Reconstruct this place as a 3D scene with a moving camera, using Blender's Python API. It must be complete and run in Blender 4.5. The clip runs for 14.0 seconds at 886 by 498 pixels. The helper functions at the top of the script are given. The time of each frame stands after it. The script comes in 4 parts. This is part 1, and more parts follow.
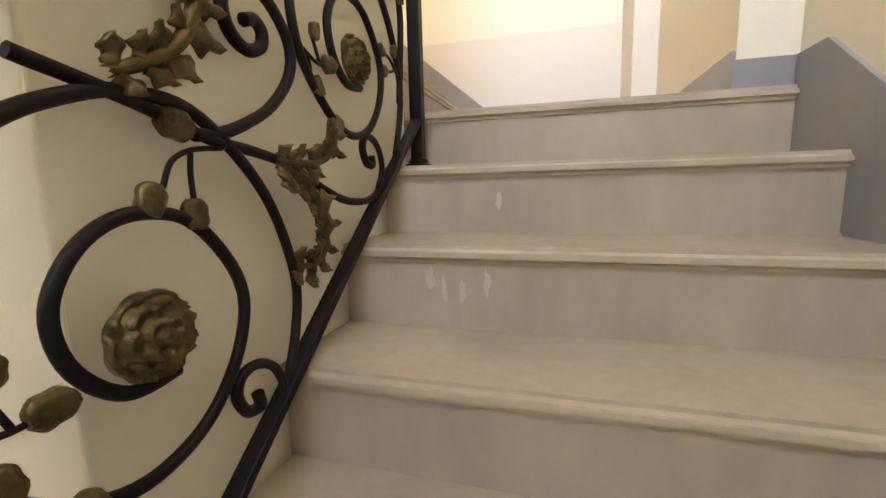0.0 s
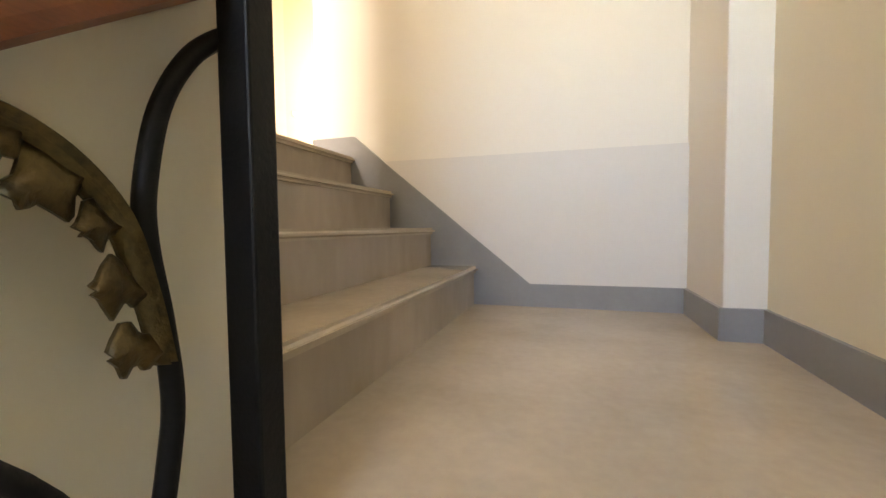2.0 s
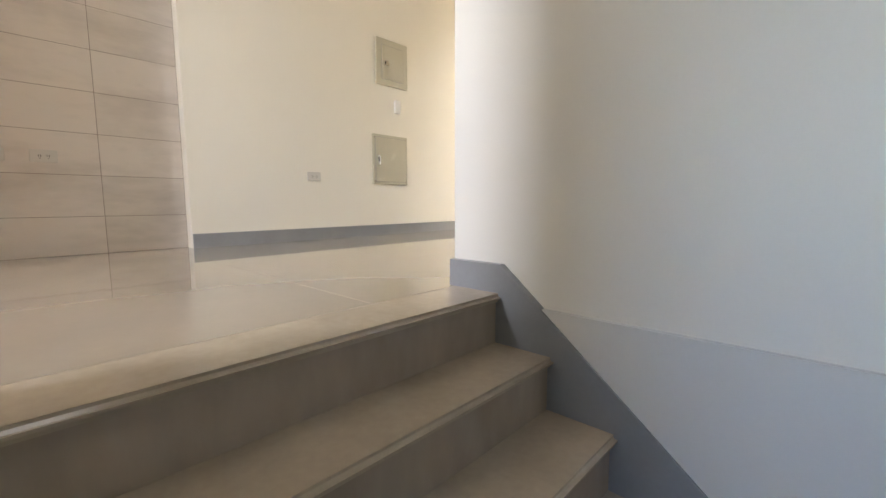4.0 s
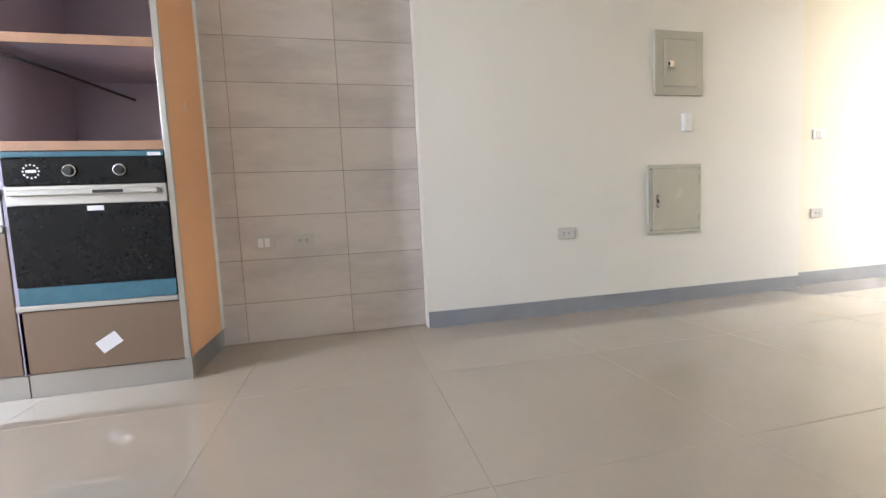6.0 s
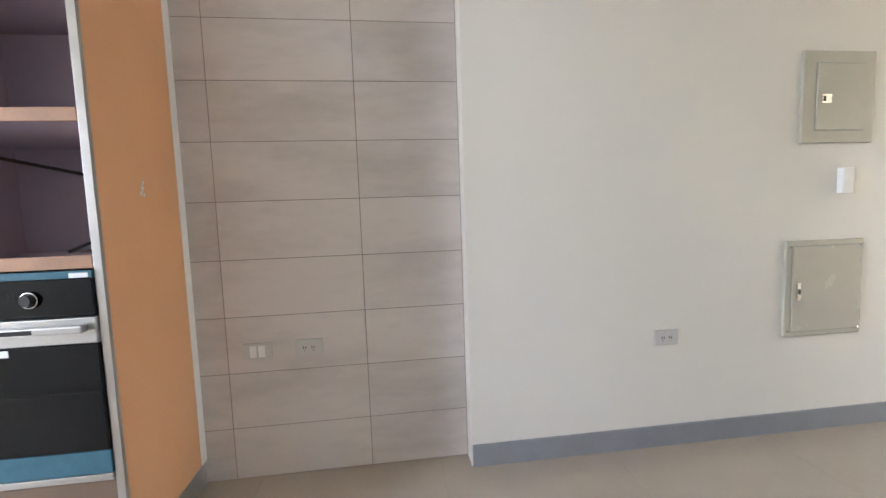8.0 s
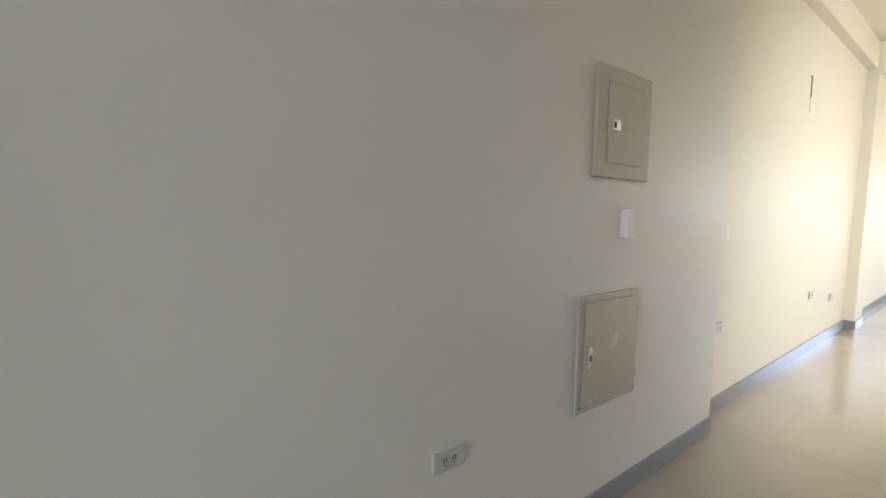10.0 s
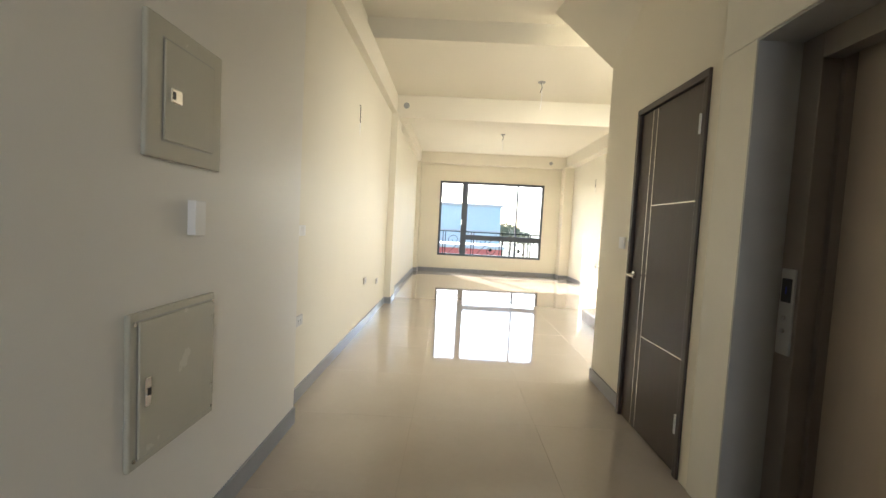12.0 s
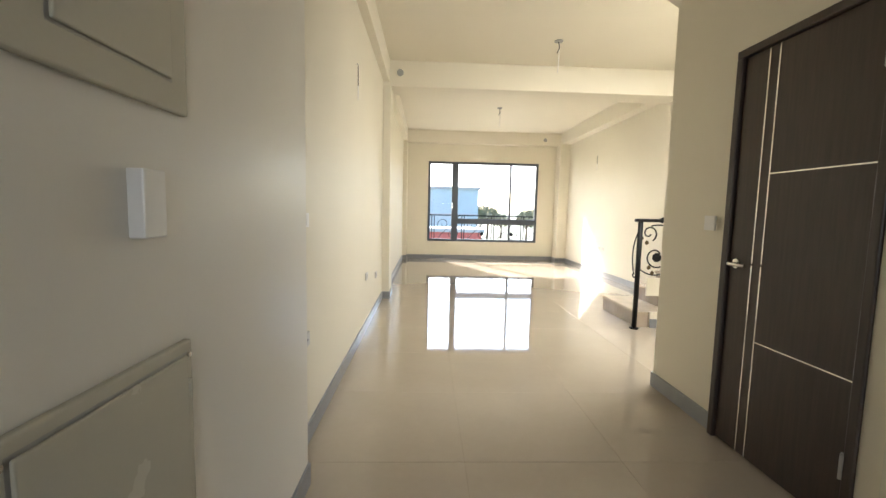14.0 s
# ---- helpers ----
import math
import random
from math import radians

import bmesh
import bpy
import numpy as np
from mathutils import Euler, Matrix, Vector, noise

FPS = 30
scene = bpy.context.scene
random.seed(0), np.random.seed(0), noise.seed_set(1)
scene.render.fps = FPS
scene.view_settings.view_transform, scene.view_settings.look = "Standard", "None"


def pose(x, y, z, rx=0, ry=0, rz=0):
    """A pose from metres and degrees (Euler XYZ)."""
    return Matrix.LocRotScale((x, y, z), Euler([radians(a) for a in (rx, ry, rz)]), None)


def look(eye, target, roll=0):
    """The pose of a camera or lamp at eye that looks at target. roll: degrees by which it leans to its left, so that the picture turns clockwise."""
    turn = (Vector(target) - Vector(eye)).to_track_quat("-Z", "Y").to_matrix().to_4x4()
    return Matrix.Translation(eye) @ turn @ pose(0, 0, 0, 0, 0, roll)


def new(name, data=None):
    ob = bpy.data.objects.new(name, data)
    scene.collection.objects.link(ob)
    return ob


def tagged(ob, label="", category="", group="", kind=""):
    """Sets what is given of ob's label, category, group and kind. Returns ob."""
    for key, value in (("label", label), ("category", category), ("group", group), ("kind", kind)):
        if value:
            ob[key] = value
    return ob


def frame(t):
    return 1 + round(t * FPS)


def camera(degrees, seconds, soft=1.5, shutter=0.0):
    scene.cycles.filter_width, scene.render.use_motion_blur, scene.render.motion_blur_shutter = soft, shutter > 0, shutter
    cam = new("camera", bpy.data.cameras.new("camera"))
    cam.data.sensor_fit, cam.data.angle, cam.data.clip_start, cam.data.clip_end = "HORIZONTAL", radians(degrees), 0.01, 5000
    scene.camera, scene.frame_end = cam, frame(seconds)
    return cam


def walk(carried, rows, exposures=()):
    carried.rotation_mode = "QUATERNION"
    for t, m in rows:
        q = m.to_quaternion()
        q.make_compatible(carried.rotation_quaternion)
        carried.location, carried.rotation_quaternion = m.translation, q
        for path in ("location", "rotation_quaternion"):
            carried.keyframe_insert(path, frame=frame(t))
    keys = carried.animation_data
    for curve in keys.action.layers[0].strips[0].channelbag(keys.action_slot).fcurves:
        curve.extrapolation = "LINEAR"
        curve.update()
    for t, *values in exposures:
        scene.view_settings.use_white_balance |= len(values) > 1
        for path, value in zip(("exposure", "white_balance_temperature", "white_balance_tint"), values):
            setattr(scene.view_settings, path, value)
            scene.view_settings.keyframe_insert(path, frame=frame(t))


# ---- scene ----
cam = camera(93.4, 14.0)

PATH = [
    (0, (3.574, -5.37, -0.931), (3.028, -3.468, -1.226), -1.3),
    (0.5, (3.51, -5.105, -0.807), (2.998, -3.179, -0.973), -1.8),
    (0.7, (3.514, -5.03, -0.736), (2.979, -3.11, -0.905), -1.9),
    (1, (3.506, -4.892, -0.617), (2.971, -2.973, -0.79), -1.7),
    (1.3, (3.5, -4.753, -0.527), (2.964, -2.833, -0.69), -1.5),
    (1.5, (3.519, -4.712, -0.428), (2.962, -2.802, -0.613), -1.6),
    (2, (3.457, -4.501, -0.353), (2.86, -2.595, -0.452), -0.6),
    (4.3, (3.152, -3.754, 0.339), (1.65, -2.448, 0.139), -1.6),
    (4.5, (3.071, -3.719, 0.339), (1.482, -2.517, 0.172), -2.5),
    (5, (2.905, -3.586, 0.451), (1.128, -2.681, 0.302), -2.9),
    (5.5, (2.71, -3.462, 0.548), (0.821, -2.82, 0.397), -2.9),
    (6, (2.487, -3.361, 0.696), (0.545, -2.916, 0.53), -2.7),
    (6.5, (2.305, -3.271, 0.841), (0.338, -2.951, 0.676), -2.5),
    (7, (2.141, -3.257, 0.966), (0.165, -3.01, 0.789), -2.2),
    (7.2, (2.074, -3.261, 1.02), (0.094, -3.037, 0.846), -2.1),
    (9.3, (1.207, -2.966, 1.247), (-0.67, -2.298, 1.068), -0.3),
    (9.5, (1.106, -2.892, 1.264), (-0.711, -2.075, 1.082), 0.0),
    (10, (0.962, -2.704, 1.276), (-0.637, -1.514, 1.105), 0.9),
    (10.5, (0.937, -2.554, 1.263), (-0.301, -0.99, 1.115), 1.7),
    (11, (0.983, -2.457, 1.265), (0.189, -0.626, 1.14), 2.4),
    (11.5, (0.969, -2.428, 1.276), (0.612, -0.463, 1.164), 2.9),
    (12, (0.925, -2.502, 1.265), (0.884, -0.505, 1.153), 3.0),
    (12.5, (0.781, -2.541, 1.241), (0.906, -0.548, 1.119), 2.8),
    (13, (0.587, -2.398, 1.211), (0.748, -0.41, 1.065), 2.4),
    (13.5, (0.498, -2.152, 1.223), (0.625, -0.163, 1.055), 1.8),
    (14, (0.516, -1.807, 1.246), (0.595, 0.183, 1.062), 1.3),
]
walk(cam, [(t, look(e, a, r)) for t, e, a, r in PATH],
     exposures=[(0.0, 5.9, 10800, 20), (2.2, 5.2, 9300, 18), (4.3, 4.3, 6200, 14), (7.2, 4.25, 5600, 15), (9.5, 3.75, 5400, 12), (10.6, 2.85, 6000, 11), (12.5, 2.95, 6050, 10), (14.0, 2.75, 6050, 10)])

# ---- light ----
world = bpy.data.worlds.new("sky_world")
scene.world = world
world.use_nodes = True
wn = world.node_tree
sky = wn.nodes.new("ShaderNodeTexSky")
sky.sky_type = 'NISHITA'
sky.sun_disc = False
sky.sun_elevation = radians(36)
sky.sun_rotation = radians(-27)
sky.air_density, sky.dust_density = 1.0, 2.0
wn.links.new(sky.outputs[0], wn.nodes["Background"].inputs[0])
wn.nodes["Background"].inputs[1].default_value = 0.135
sun = new("sun", bpy.data.lights.new("sun", "SUN"))
sun.data.energy, sun.data.angle, sun.data.color = 3.2, radians(0.55), (1.0, 0.93, 0.82)
sun.matrix_world = look((-5, 10, 8), (-4.5, 9.0, 7.2))


def area_lamp(name, eye, target, w, h, power, colour):
    lamp = new(name, bpy.data.lights.new(name, "AREA"))
    lamp.data.shape, lamp.data.size, lamp.data.size_y = 'RECTANGLE', w, h
    lamp.data.energy, lamp.data.color = power, colour
    lamp.matrix_world = look(eye, target)


# added fill lamps that brighten kitchen and stairs; no window there is known
area_lamp("kitchen_fill", (1.78, -7.15, 1.65), (1.0, -3.0, 1.3), 0.66, 1.3, 6.5, (0.97, 0.98, 1.0))
area_lamp("stair_fill", (3.5, -7.15, 1.3), (3.5, -3.0, -0.2), 1.2, 1.6, 0.09, (1.0, 0.95, 0.88))
area_lamp("stair_high_fill", (3.8, -3.7, 3.35), (3.15, -4.6, -0.6), 0.4, 1.0, 0.30, (0.95, 0.96, 1.0))
# daylight that falls through the upper stairwell into the hall
area_lamp("upper_stair_daylight", (3.15, 1.7, 3.15), (3.0, 2.0, 0), 1.4, 0.9, 14, (1.0, 0.96, 0.88))


# ---- materials ----
def mat(name, colour, rough=0.5, metal=0.0, vary=0.06, scale=3.0, fine=60.0, bump=0.1, depth=0.002, coat=0.0, rand=0.0, stretch=(1, 1, 1)):
    m = bpy.data.materials.new(name)
    m.use_nodes = True
    nt = m.node_tree
    b = nt.nodes["Principled BSDF"]
    b.inputs["Metallic"].default_value = metal
    b.inputs["Coat Weight"].default_value = coat
    b.inputs["Coat Roughness"].default_value = 0.05
    co = nt.nodes.new("ShaderNodeTexCoord")
    geo = nt.nodes.new("ShaderNodeNewGeometry")
    mp = nt.nodes.new("ShaderNodeMapping")
    mp.inputs["Scale"].default_value = stretch
    nt.links.new(geo.outputs["Position"], mp.inputs["Vector"])
    n1 = nt.nodes.new("ShaderNodeTexNoise")
    n1.inputs["Scale"].default_value, n1.inputs["Detail"].default_value = scale, 6
    n2 = nt.nodes.new("ShaderNodeTexNoise")
    n2.inputs["Scale"].default_value, n2.inputs["Detail"].default_value = fine, 4
    for n in (n1, n2):
        nt.links.new(mp.outputs[0], n.inputs["Vector"])
    mix = nt.nodes.new("ShaderNodeMath")
    mix.operation = 'MULTIPLY_ADD'
    mix.inputs[1].default_value = 0.35
    nt.links.new(n2.outputs[0], mix.inputs[0])
    nt.links.new(n1.outputs[0], mix.inputs[2])
    last = mix.outputs[0]
    if rand:
        info = nt.nodes.new("ShaderNodeObjectInfo")
        add = nt.nodes.new("ShaderNodeMath")
        add.operation = 'MULTIPLY_ADD'
        add.inputs[1].default_value = rand
        nt.links.new(info.outputs["Random"], add.inputs[0])
        nt.links.new(last, add.inputs[2])
        last = add.outputs[0]
    ramp = nt.nodes.new("ShaderNodeValToRGB")
    lo = [max(0.0, c * (1 - vary)) for c in colour]
    hi = [min(1.0, c * (1 + vary)) for c in colour]
    ramp.color_ramp.elements[0].position, ramp.color_ramp.elements[1].position = 0.4, 0.95
    ramp.color_ramp.elements[0].color, ramp.color_ramp.elements[1].color = (*lo, 1), (*hi, 1)
    nt.links.new(last, ramp.inputs[0])
    nt.links.new(ramp.outputs[0], b.inputs["Base Color"])
    rr = nt.nodes.new("ShaderNodeMapRange")
    rr.inputs[3].default_value, rr.inputs[4].default_value = rough * 0.85, min(1, rough * 1.15)
    nt.links.new(n1.outputs[0], rr.inputs[0])
    nt.links.new(rr.outputs[0], b.inputs["Roughness"])
    if bump:
        bp = nt.nodes.new("ShaderNodeBump")
        bp.inputs["Strength"].default_value, bp.inputs["Distance"].default_value = bump, depth
        nt.links.new(n2.outputs[0], bp.inputs["Height"])
        nt.links.new(bp.outputs[0], b.inputs["Normal"])
    return m


PAINT = mat("cream_wall_paint", (0.80, 0.75, 0.62), 0.55, vary=0.025, scale=1.2, fine=140, bump=0.12, depth=0.001)
PAINT_HALL = mat("pale_wall_paint", (0.80, 0.77, 0.70), 0.42, vary=0.02, scale=1.0, fine=150, bump=0.1, depth=0.001)
PAINT_STAIR = mat("white_stair_paint", (0.78, 0.76, 0.72), 0.55, vary=0.025, scale=1.4, fine=140, bump=0.1, depth=0.001)
PAINT_DADO = mat("grey_white_stair_paint", (0.68, 0.67, 0.66), 0.5, vary=0.03, scale=1.4, fine=140, bump=0.1, depth=0.001)
CEIL = mat("ceiling_paint", (0.82, 0.77, 0.65), 0.7, vary=0.02, scale=1.0, fine=120, bump=0.1, depth=0.001)
SKIRT = mat("grey_skirting_tile", (0.27, 0.28, 0.30), 0.3, vary=0.08, scale=6, bump=0.03)
FLOORTILE = mat("polished_floor_tile", (0.42, 0.36, 0.292), 0.045, vary=0.05, scale=2.2, fine=25, bump=0.0, rand=0.10, coat=0.55)
GROUT = mat("tile_grout", (0.38, 0.325, 0.265), 0.2, vary=0.1)
WALLTILE = mat("veined_wall_tile", (0.63, 0.58, 0.545), 0.2, vary=0.16, scale=2.6, fine=14, bump=0.02, rand=0.25, stretch=(1, 0.7, 2.4))
WALLGROUT = mat("wall_tile_grout", (0.27, 0.22, 0.19), 0.85, vary=0.1)
STONE = mat("beige_stair_stone", (0.48, 0.405, 0.32), 0.13, vary=0.15, scale=4.0, fine=40, bump=0.02)
RISER = mat("beige_stone_riser", (0.43, 0.36, 0.295), 0.25, vary=0.2, scale=3.0, fine=20, bump=0.02, stretch=(1, 1, 0.35))
SMEAR = mat("whitish_smear", (0.51, 0.445, 0.38), 0.4, vary=0.1, scale=30)
IRON = mat("black_wrought_iron", (0.008, 0.0075, 0.0075), 0.5, metal=0.1, vary=0.3, scale=20, fine=160, bump=0.3)
IRON.node_tree.nodes["Principled BSDF"].inputs["Specular IOR Level"].default_value = 0.22
BRONZE = mat("rubbed_bronze_leaf", (0.105, 0.075, 0.030), 0.36, metal=0.6, vary=0.7, scale=45, fine=160, bump=0.5, depth=0.003)
HANDRAIL = mat("reddish_wood", (0.24, 0.075, 0.03), 0.35, vary=0.3, scale=5, fine=80, bump=0.05, stretch=(8, 1, 8))
DARKWOOD = mat("dark_brown_door_veneer", (0.045, 0.030, 0.024), 0.42, vary=0.3, scale=9, fine=120, bump=0.08, stretch=(8, 8, 0.5))
STEEL = mat("brushed_steel", (0.50, 0.50, 0.49), 0.3, metal=0.9, vary=0.03, scale=4, fine=60, bump=0.0)
CHROME = mat("satin_chrome", (0.7, 0.69, 0.67), 0.16, metal=1.0, vary=0.03, bump=0.0)
LIFTSTEEL = mat("grey_lift_reveal", (0.38, 0.37, 0.34), 0.35, metal=0.2, vary=0.05, scale=8, fine=200, bump=0.03)
LIFTFRAME = mat("brown_lift_frame", (0.23, 0.20, 0.165), 0.4, metal=0.5, vary=0.06, scale=8, fine=200, bump=0.04)
LIFTDOOR = mat("bronze_lift_door", (0.44, 0.37, 0.29), 0.38, metal=0.4, vary=0.05, scale=2, fine=220, bump=0.04, stretch=(1, 8, 1))
GLOSSPANEL = mat("glossy_cream_panel", (0.80, 0.77, 0.66), 0.12, vary=0.03, scale=2, bump=0.0)
BOXMETAL = mat("beige_enamelled_metal", (0.53, 0.51, 0.42), 0.26, vary=0.03, scale=6, fine=180, bump=0.06, depth=0.001)
WHITEPL = mat("white_plastic", (0.88, 0.87, 0.85), 0.3, vary=0.02, bump=0.0)
SOCKET = mat("greyish_socket_plastic", (0.60, 0.58, 0.55), 0.3, vary=0.03, bump=0.0)
DARKPL = mat("black_plastic", (0.015, 0.015, 0.016), 0.3, vary=0.1, bump=0.0)
ALU = mat("dark_grey_window_frame", (0.075, 0.085, 0.10), 0.35, metal=0.3, vary=0.08, bump=0.02)
ORANGE = mat("bare_orange_board", (0.76, 0.41, 0.20), 0.6, vary=0.06, scale=3, fine=90, bump=0.08)
CABINT = mat("lilac_cabinet_lining", (0.36, 0.33, 0.42), 0.35, vary=0.05, scale=3, bump=0.02)
BROWNFRONT = mat("tan_cabinet_front", (0.19, 0.13, 0.085), 0.4, vary=0.06, scale=3, fine=70, bump=0.04)
CARDEDGE = mat("tan_board_edge", (0.36, 0.20, 0.11), 0.6, vary=0.15, scale=12, fine=70, bump=0.1)
BLACKGLASS = mat("black_oven_glass", (0.006, 0.007, 0.008), 0.06, vary=0.1, bump=0.0)
BLACKGLASS.node_tree.nodes["Principled BSDF"].inputs["Specular IOR Level"].default_value = 0.25
BLUEFILM = mat("blue_protective_film", (0.05, 0.14, 0.19), 0.25, vary=0.15, scale=12, bump=0.05)
PAPER = mat("white_sticker", (0.75, 0.75, 0.76), 0.6, vary=0.03)
BLUEPRINT = mat("blue_print", (0.03, 0.05, 0.35), 0.5, vary=0.03)
# teal cladding, with the haze of distance put into its paler colour
TEAL = mat("haze_paled_teal", (0.36, 0.44, 0.46), 0.6, vary=0.08, scale=0.2, fine=3, bump=0.0)
CONCRETE = mat("grey_concrete", (0.36, 0.36, 0.35), 0.8, vary=0.12, scale=1.5)
REDSHEET = mat("red_sheet_metal", (0.45, 0.10, 0.08), 0.6, vary=0.2, scale=0.6)
GROUND = mat("dry_ground", (0.20, 0.20, 0.14), 0.95, vary=0.3, scale=0.15, fine=2)
# leaf green lightened in the base colour to imitate haze
LEAF = mat("haze_paled_leaves", (0.17, 0.18, 0.11), 0.7, vary=0.4, scale=0.8, fine=6, bump=0.0)
BARK = mat("tree_bark", (0.14, 0.10, 0.07), 0.9, vary=0.3, scale=3)
GLASS = bpy.data.materials.new("window_glass")
GLASS.use_nodes = True
gnt = GLASS.node_tree
gb = gnt.nodes["Principled BSDF"]
gb.inputs["Transmission Weight"].default_value = 1.0
gb.inputs["Roughness"].default_value = 0.0
gb.inputs["IOR"].default_value = 1.05
gb.inputs["Base Color"].default_value = (0.96, 0.98, 0.98, 1)


# ---- mesh helpers ----
def box(bm, x0, x1, y0, y1, z0, z1, bevel=0.0, seg=2):
    r = bmesh.ops.create_cube(bm, size=1.0)
    vs = r["verts"]
    for v in vs:
        v.co = Vector(((x0 + x1) / 2 + v.co.x * (x1 - x0), (y0 + y1) / 2 + v.co.y * (y1 - y0), (z0 + z1) / 2 + v.co.z * (z1 - z0)))
    if bevel:
        es = list({e for v in vs for e in v.link_edges})
        bmesh.ops.bevel(bm, geom=es, offset=bevel, segments=seg, profile=0.5, affect='EDGES')
    return bm


def prism(bm, pts, axis, a, b):
    """Extrude a flat outline along one axis from a to b."""
    def at(p, c):
        return {'x': (c, p[0], p[1]), 'y': (p[0], c, p[1]), 'z': (p[0], p[1], c)}[axis]
    lo = [bm.verts.new(at(p, a)) for p in pts]
    hi = [bm.verts.new(at(p, b)) for p in pts]
    n = len(pts)
    fs = [bm.faces.new(lo), bm.faces.new(hi)]
    for i in range(n):
        fs.append(bm.faces.new((lo[i], lo[(i + 1) % n], hi[(i + 1) % n], hi[i])))
    bmesh.ops.recalc_face_normals(bm, faces=fs)
    return bm


def tube(bm, pts, r0, r1=None, sides=8, flat=1.0):
    """Sweep a round bar along points, tapering from r0 to r1."""
    r1 = r0 if r1 is None else r1
    pts = [Vector(p) for p in pts]
    n = len(pts)
    rings = []
    up = None
    for i, p in enumerate(pts):
        d = (pts[min(i + 1, n - 1)] - pts[max(i - 1, 0)]).normalized()
        if up is None:
            up = d.orthogonal().normalized()
        side = d.cross(up).normalized()
        up = side.cross(d).normalized()
        r = r0 + (r1 - r0) * i / max(1, n - 1)
        rings.append([bm.verts.new(p + r * (math.cos(a) * up + flat * math.sin(a) * side)) for a in [2 * math.pi * k / sides for k in range(sides)]])
    for a, b in zip(rings, rings[1:]):
        for k in range(sides):
            f = bm.faces.new((a[k], a[(k + 1) % sides], b[(k + 1) % sides], b[k]))
            f.smooth = True
    bm.faces.new(list(reversed(rings[0])))
    bm.faces.new(rings[-1])
    bmesh.ops.recalc_face_normals(bm, faces=bm.faces[:])
    return bm


def disc(bm, centre, axis, r, half, seg=24, bevel=0.0):
    """A short round plate or peg."""
    ret = bmesh.ops.create_cone(bm, cap_ends=True, segments=seg, radius1=r, radius2=r, depth=2 * half)
    turn = Vector(axis).to_track_quat('Z', 'Y').to_matrix().to_4x4()
    bmesh.ops.transform(bm, matrix=Matrix.Translation(centre) @ turn, verts=ret["verts"])
    if bevel:
        es = list({e for v in ret["verts"] for e in v.link_edges if len(e.link_faces) == 2 and e.calc_face_angle(0) > 1.0})
        bmesh.ops.bevel(bm, geom=es, offset=bevel, segments=2, affect='EDGES')
    return bm


def part(name, bm, material, parent=None, label=""):
    me = bpy.data.meshes.new(name)
    bm.normal_update()
    bm.to_mesh(me)
    bm.free()
    me.materials.append(material)
    ob = new(name, me)
    if parent is not None:
        ob.parent = parent
    if label:
        ob["label"] = label
    return ob


def cube(name, dims, material, parent=None, bevel=0.0, label=""):
    return part(name, box(bmesh.new(), *dims, bevel=bevel), material, parent, label)


def struct(name, boxes, material, label, category, bevel=0.0):
    bm = bmesh.new()
    for d in boxes:
        box(bm, *d, bevel=bevel)
    return tagged(part(name, bm, material), label, category, kind="structure")


def thing(name, label, category, group="", at=(0, 0, 0)):
    ob = new(name)
    ob.location = at
    ob.empty_display_size = 0.1
    return tagged(ob, label, category, group)


# ---- large structure ----
TOP = 3.45
LOW = -3.0
floor = struct("floor", [(-0.3, 2.22, -7.2, -2.62, -0.2, -0.0015), (-0.3, 4.2, -2.62, 9.15, -0.2, -0.0015)], GROUT,
               "floor bed with fine joints under polished beige tiles", "floor")
struct("wall_west_panel", [(-0.3, 0.0, -2.905, 0.0, 0, TOP)], PAINT_HALL, "pale painted wall that carries the electric boxes", "wall")
tile_wall = struct("wall_west_kitchen", [(-0.3, -0.0975, -7.2, -2.905, 0, TOP)], WALLGROUT, "kitchen wall behind veined grey-beige tiles", "wall")
struct("wall_west_hall", [(-0.3, -0.1, 0.0, 9.0, 0, TOP)], PAINT, "cream painted long hall wall", "wall")
struct("pilaster_west", [(-0.1, 0.0, 3.98, 4.4, 0, 2.9)], PAINT, "cream painted shallow pilaster under the beam", "pilaster", 0.004)
struct("pilaster_northwest", [(-0.1, 0.0, 8.72, 9.0, 0, 2.95)], PAINT, "cream painted corner pilaster beside the window wall", "pilaster", 0.004)
struct("pilaster_northeast", [(3.8, 4.05, 8.65, 9.0, 0, 2.95)], PAINT, "cream painted corner pilaster beside the window wall", "pilaster", 0.004)
WX0, WX1, WZ0, WZ1 = 0.53, 3.36, 0.455, 2.49
struct("wall_north", [(-0.3, WX0, 9.0, 9.16, 0, TOP), (WX1, 4.2, 9.0, 9.16, 0, TOP), (WX0, WX1, 9.0, 9.16, 0, WZ0), (WX0, WX1, 9.0, 9.16, WZ1, TOP)],
       PAINT, "cream painted end wall around the wide window", "wall")
struct("wall_east_hall", [(4.05, 4.2, 1.1, 9.0, 0, TOP)], PAINT, "cream painted side wall with a sunlit patch", "wall")
struct("wall_closet", [(2.17, 2.32, -0.45, -0.36, 0, 2.12), (2.195, 2.32, 0.446, 1.1, 0, 2.12), (2.17, 2.32, -0.45, 0.446, 2.12, TOP), (2.195, 2.32, 0.446, 1.1, 2.12, TOP),
                       (2.32, 4.05, 0.98, 1.1, 0, TOP), (3.2, 3.3, -0.45, 0.98, 0, TOP)], PAINT, "cream painted closet wall around the dark door", "wall")
bm = bmesh.new()
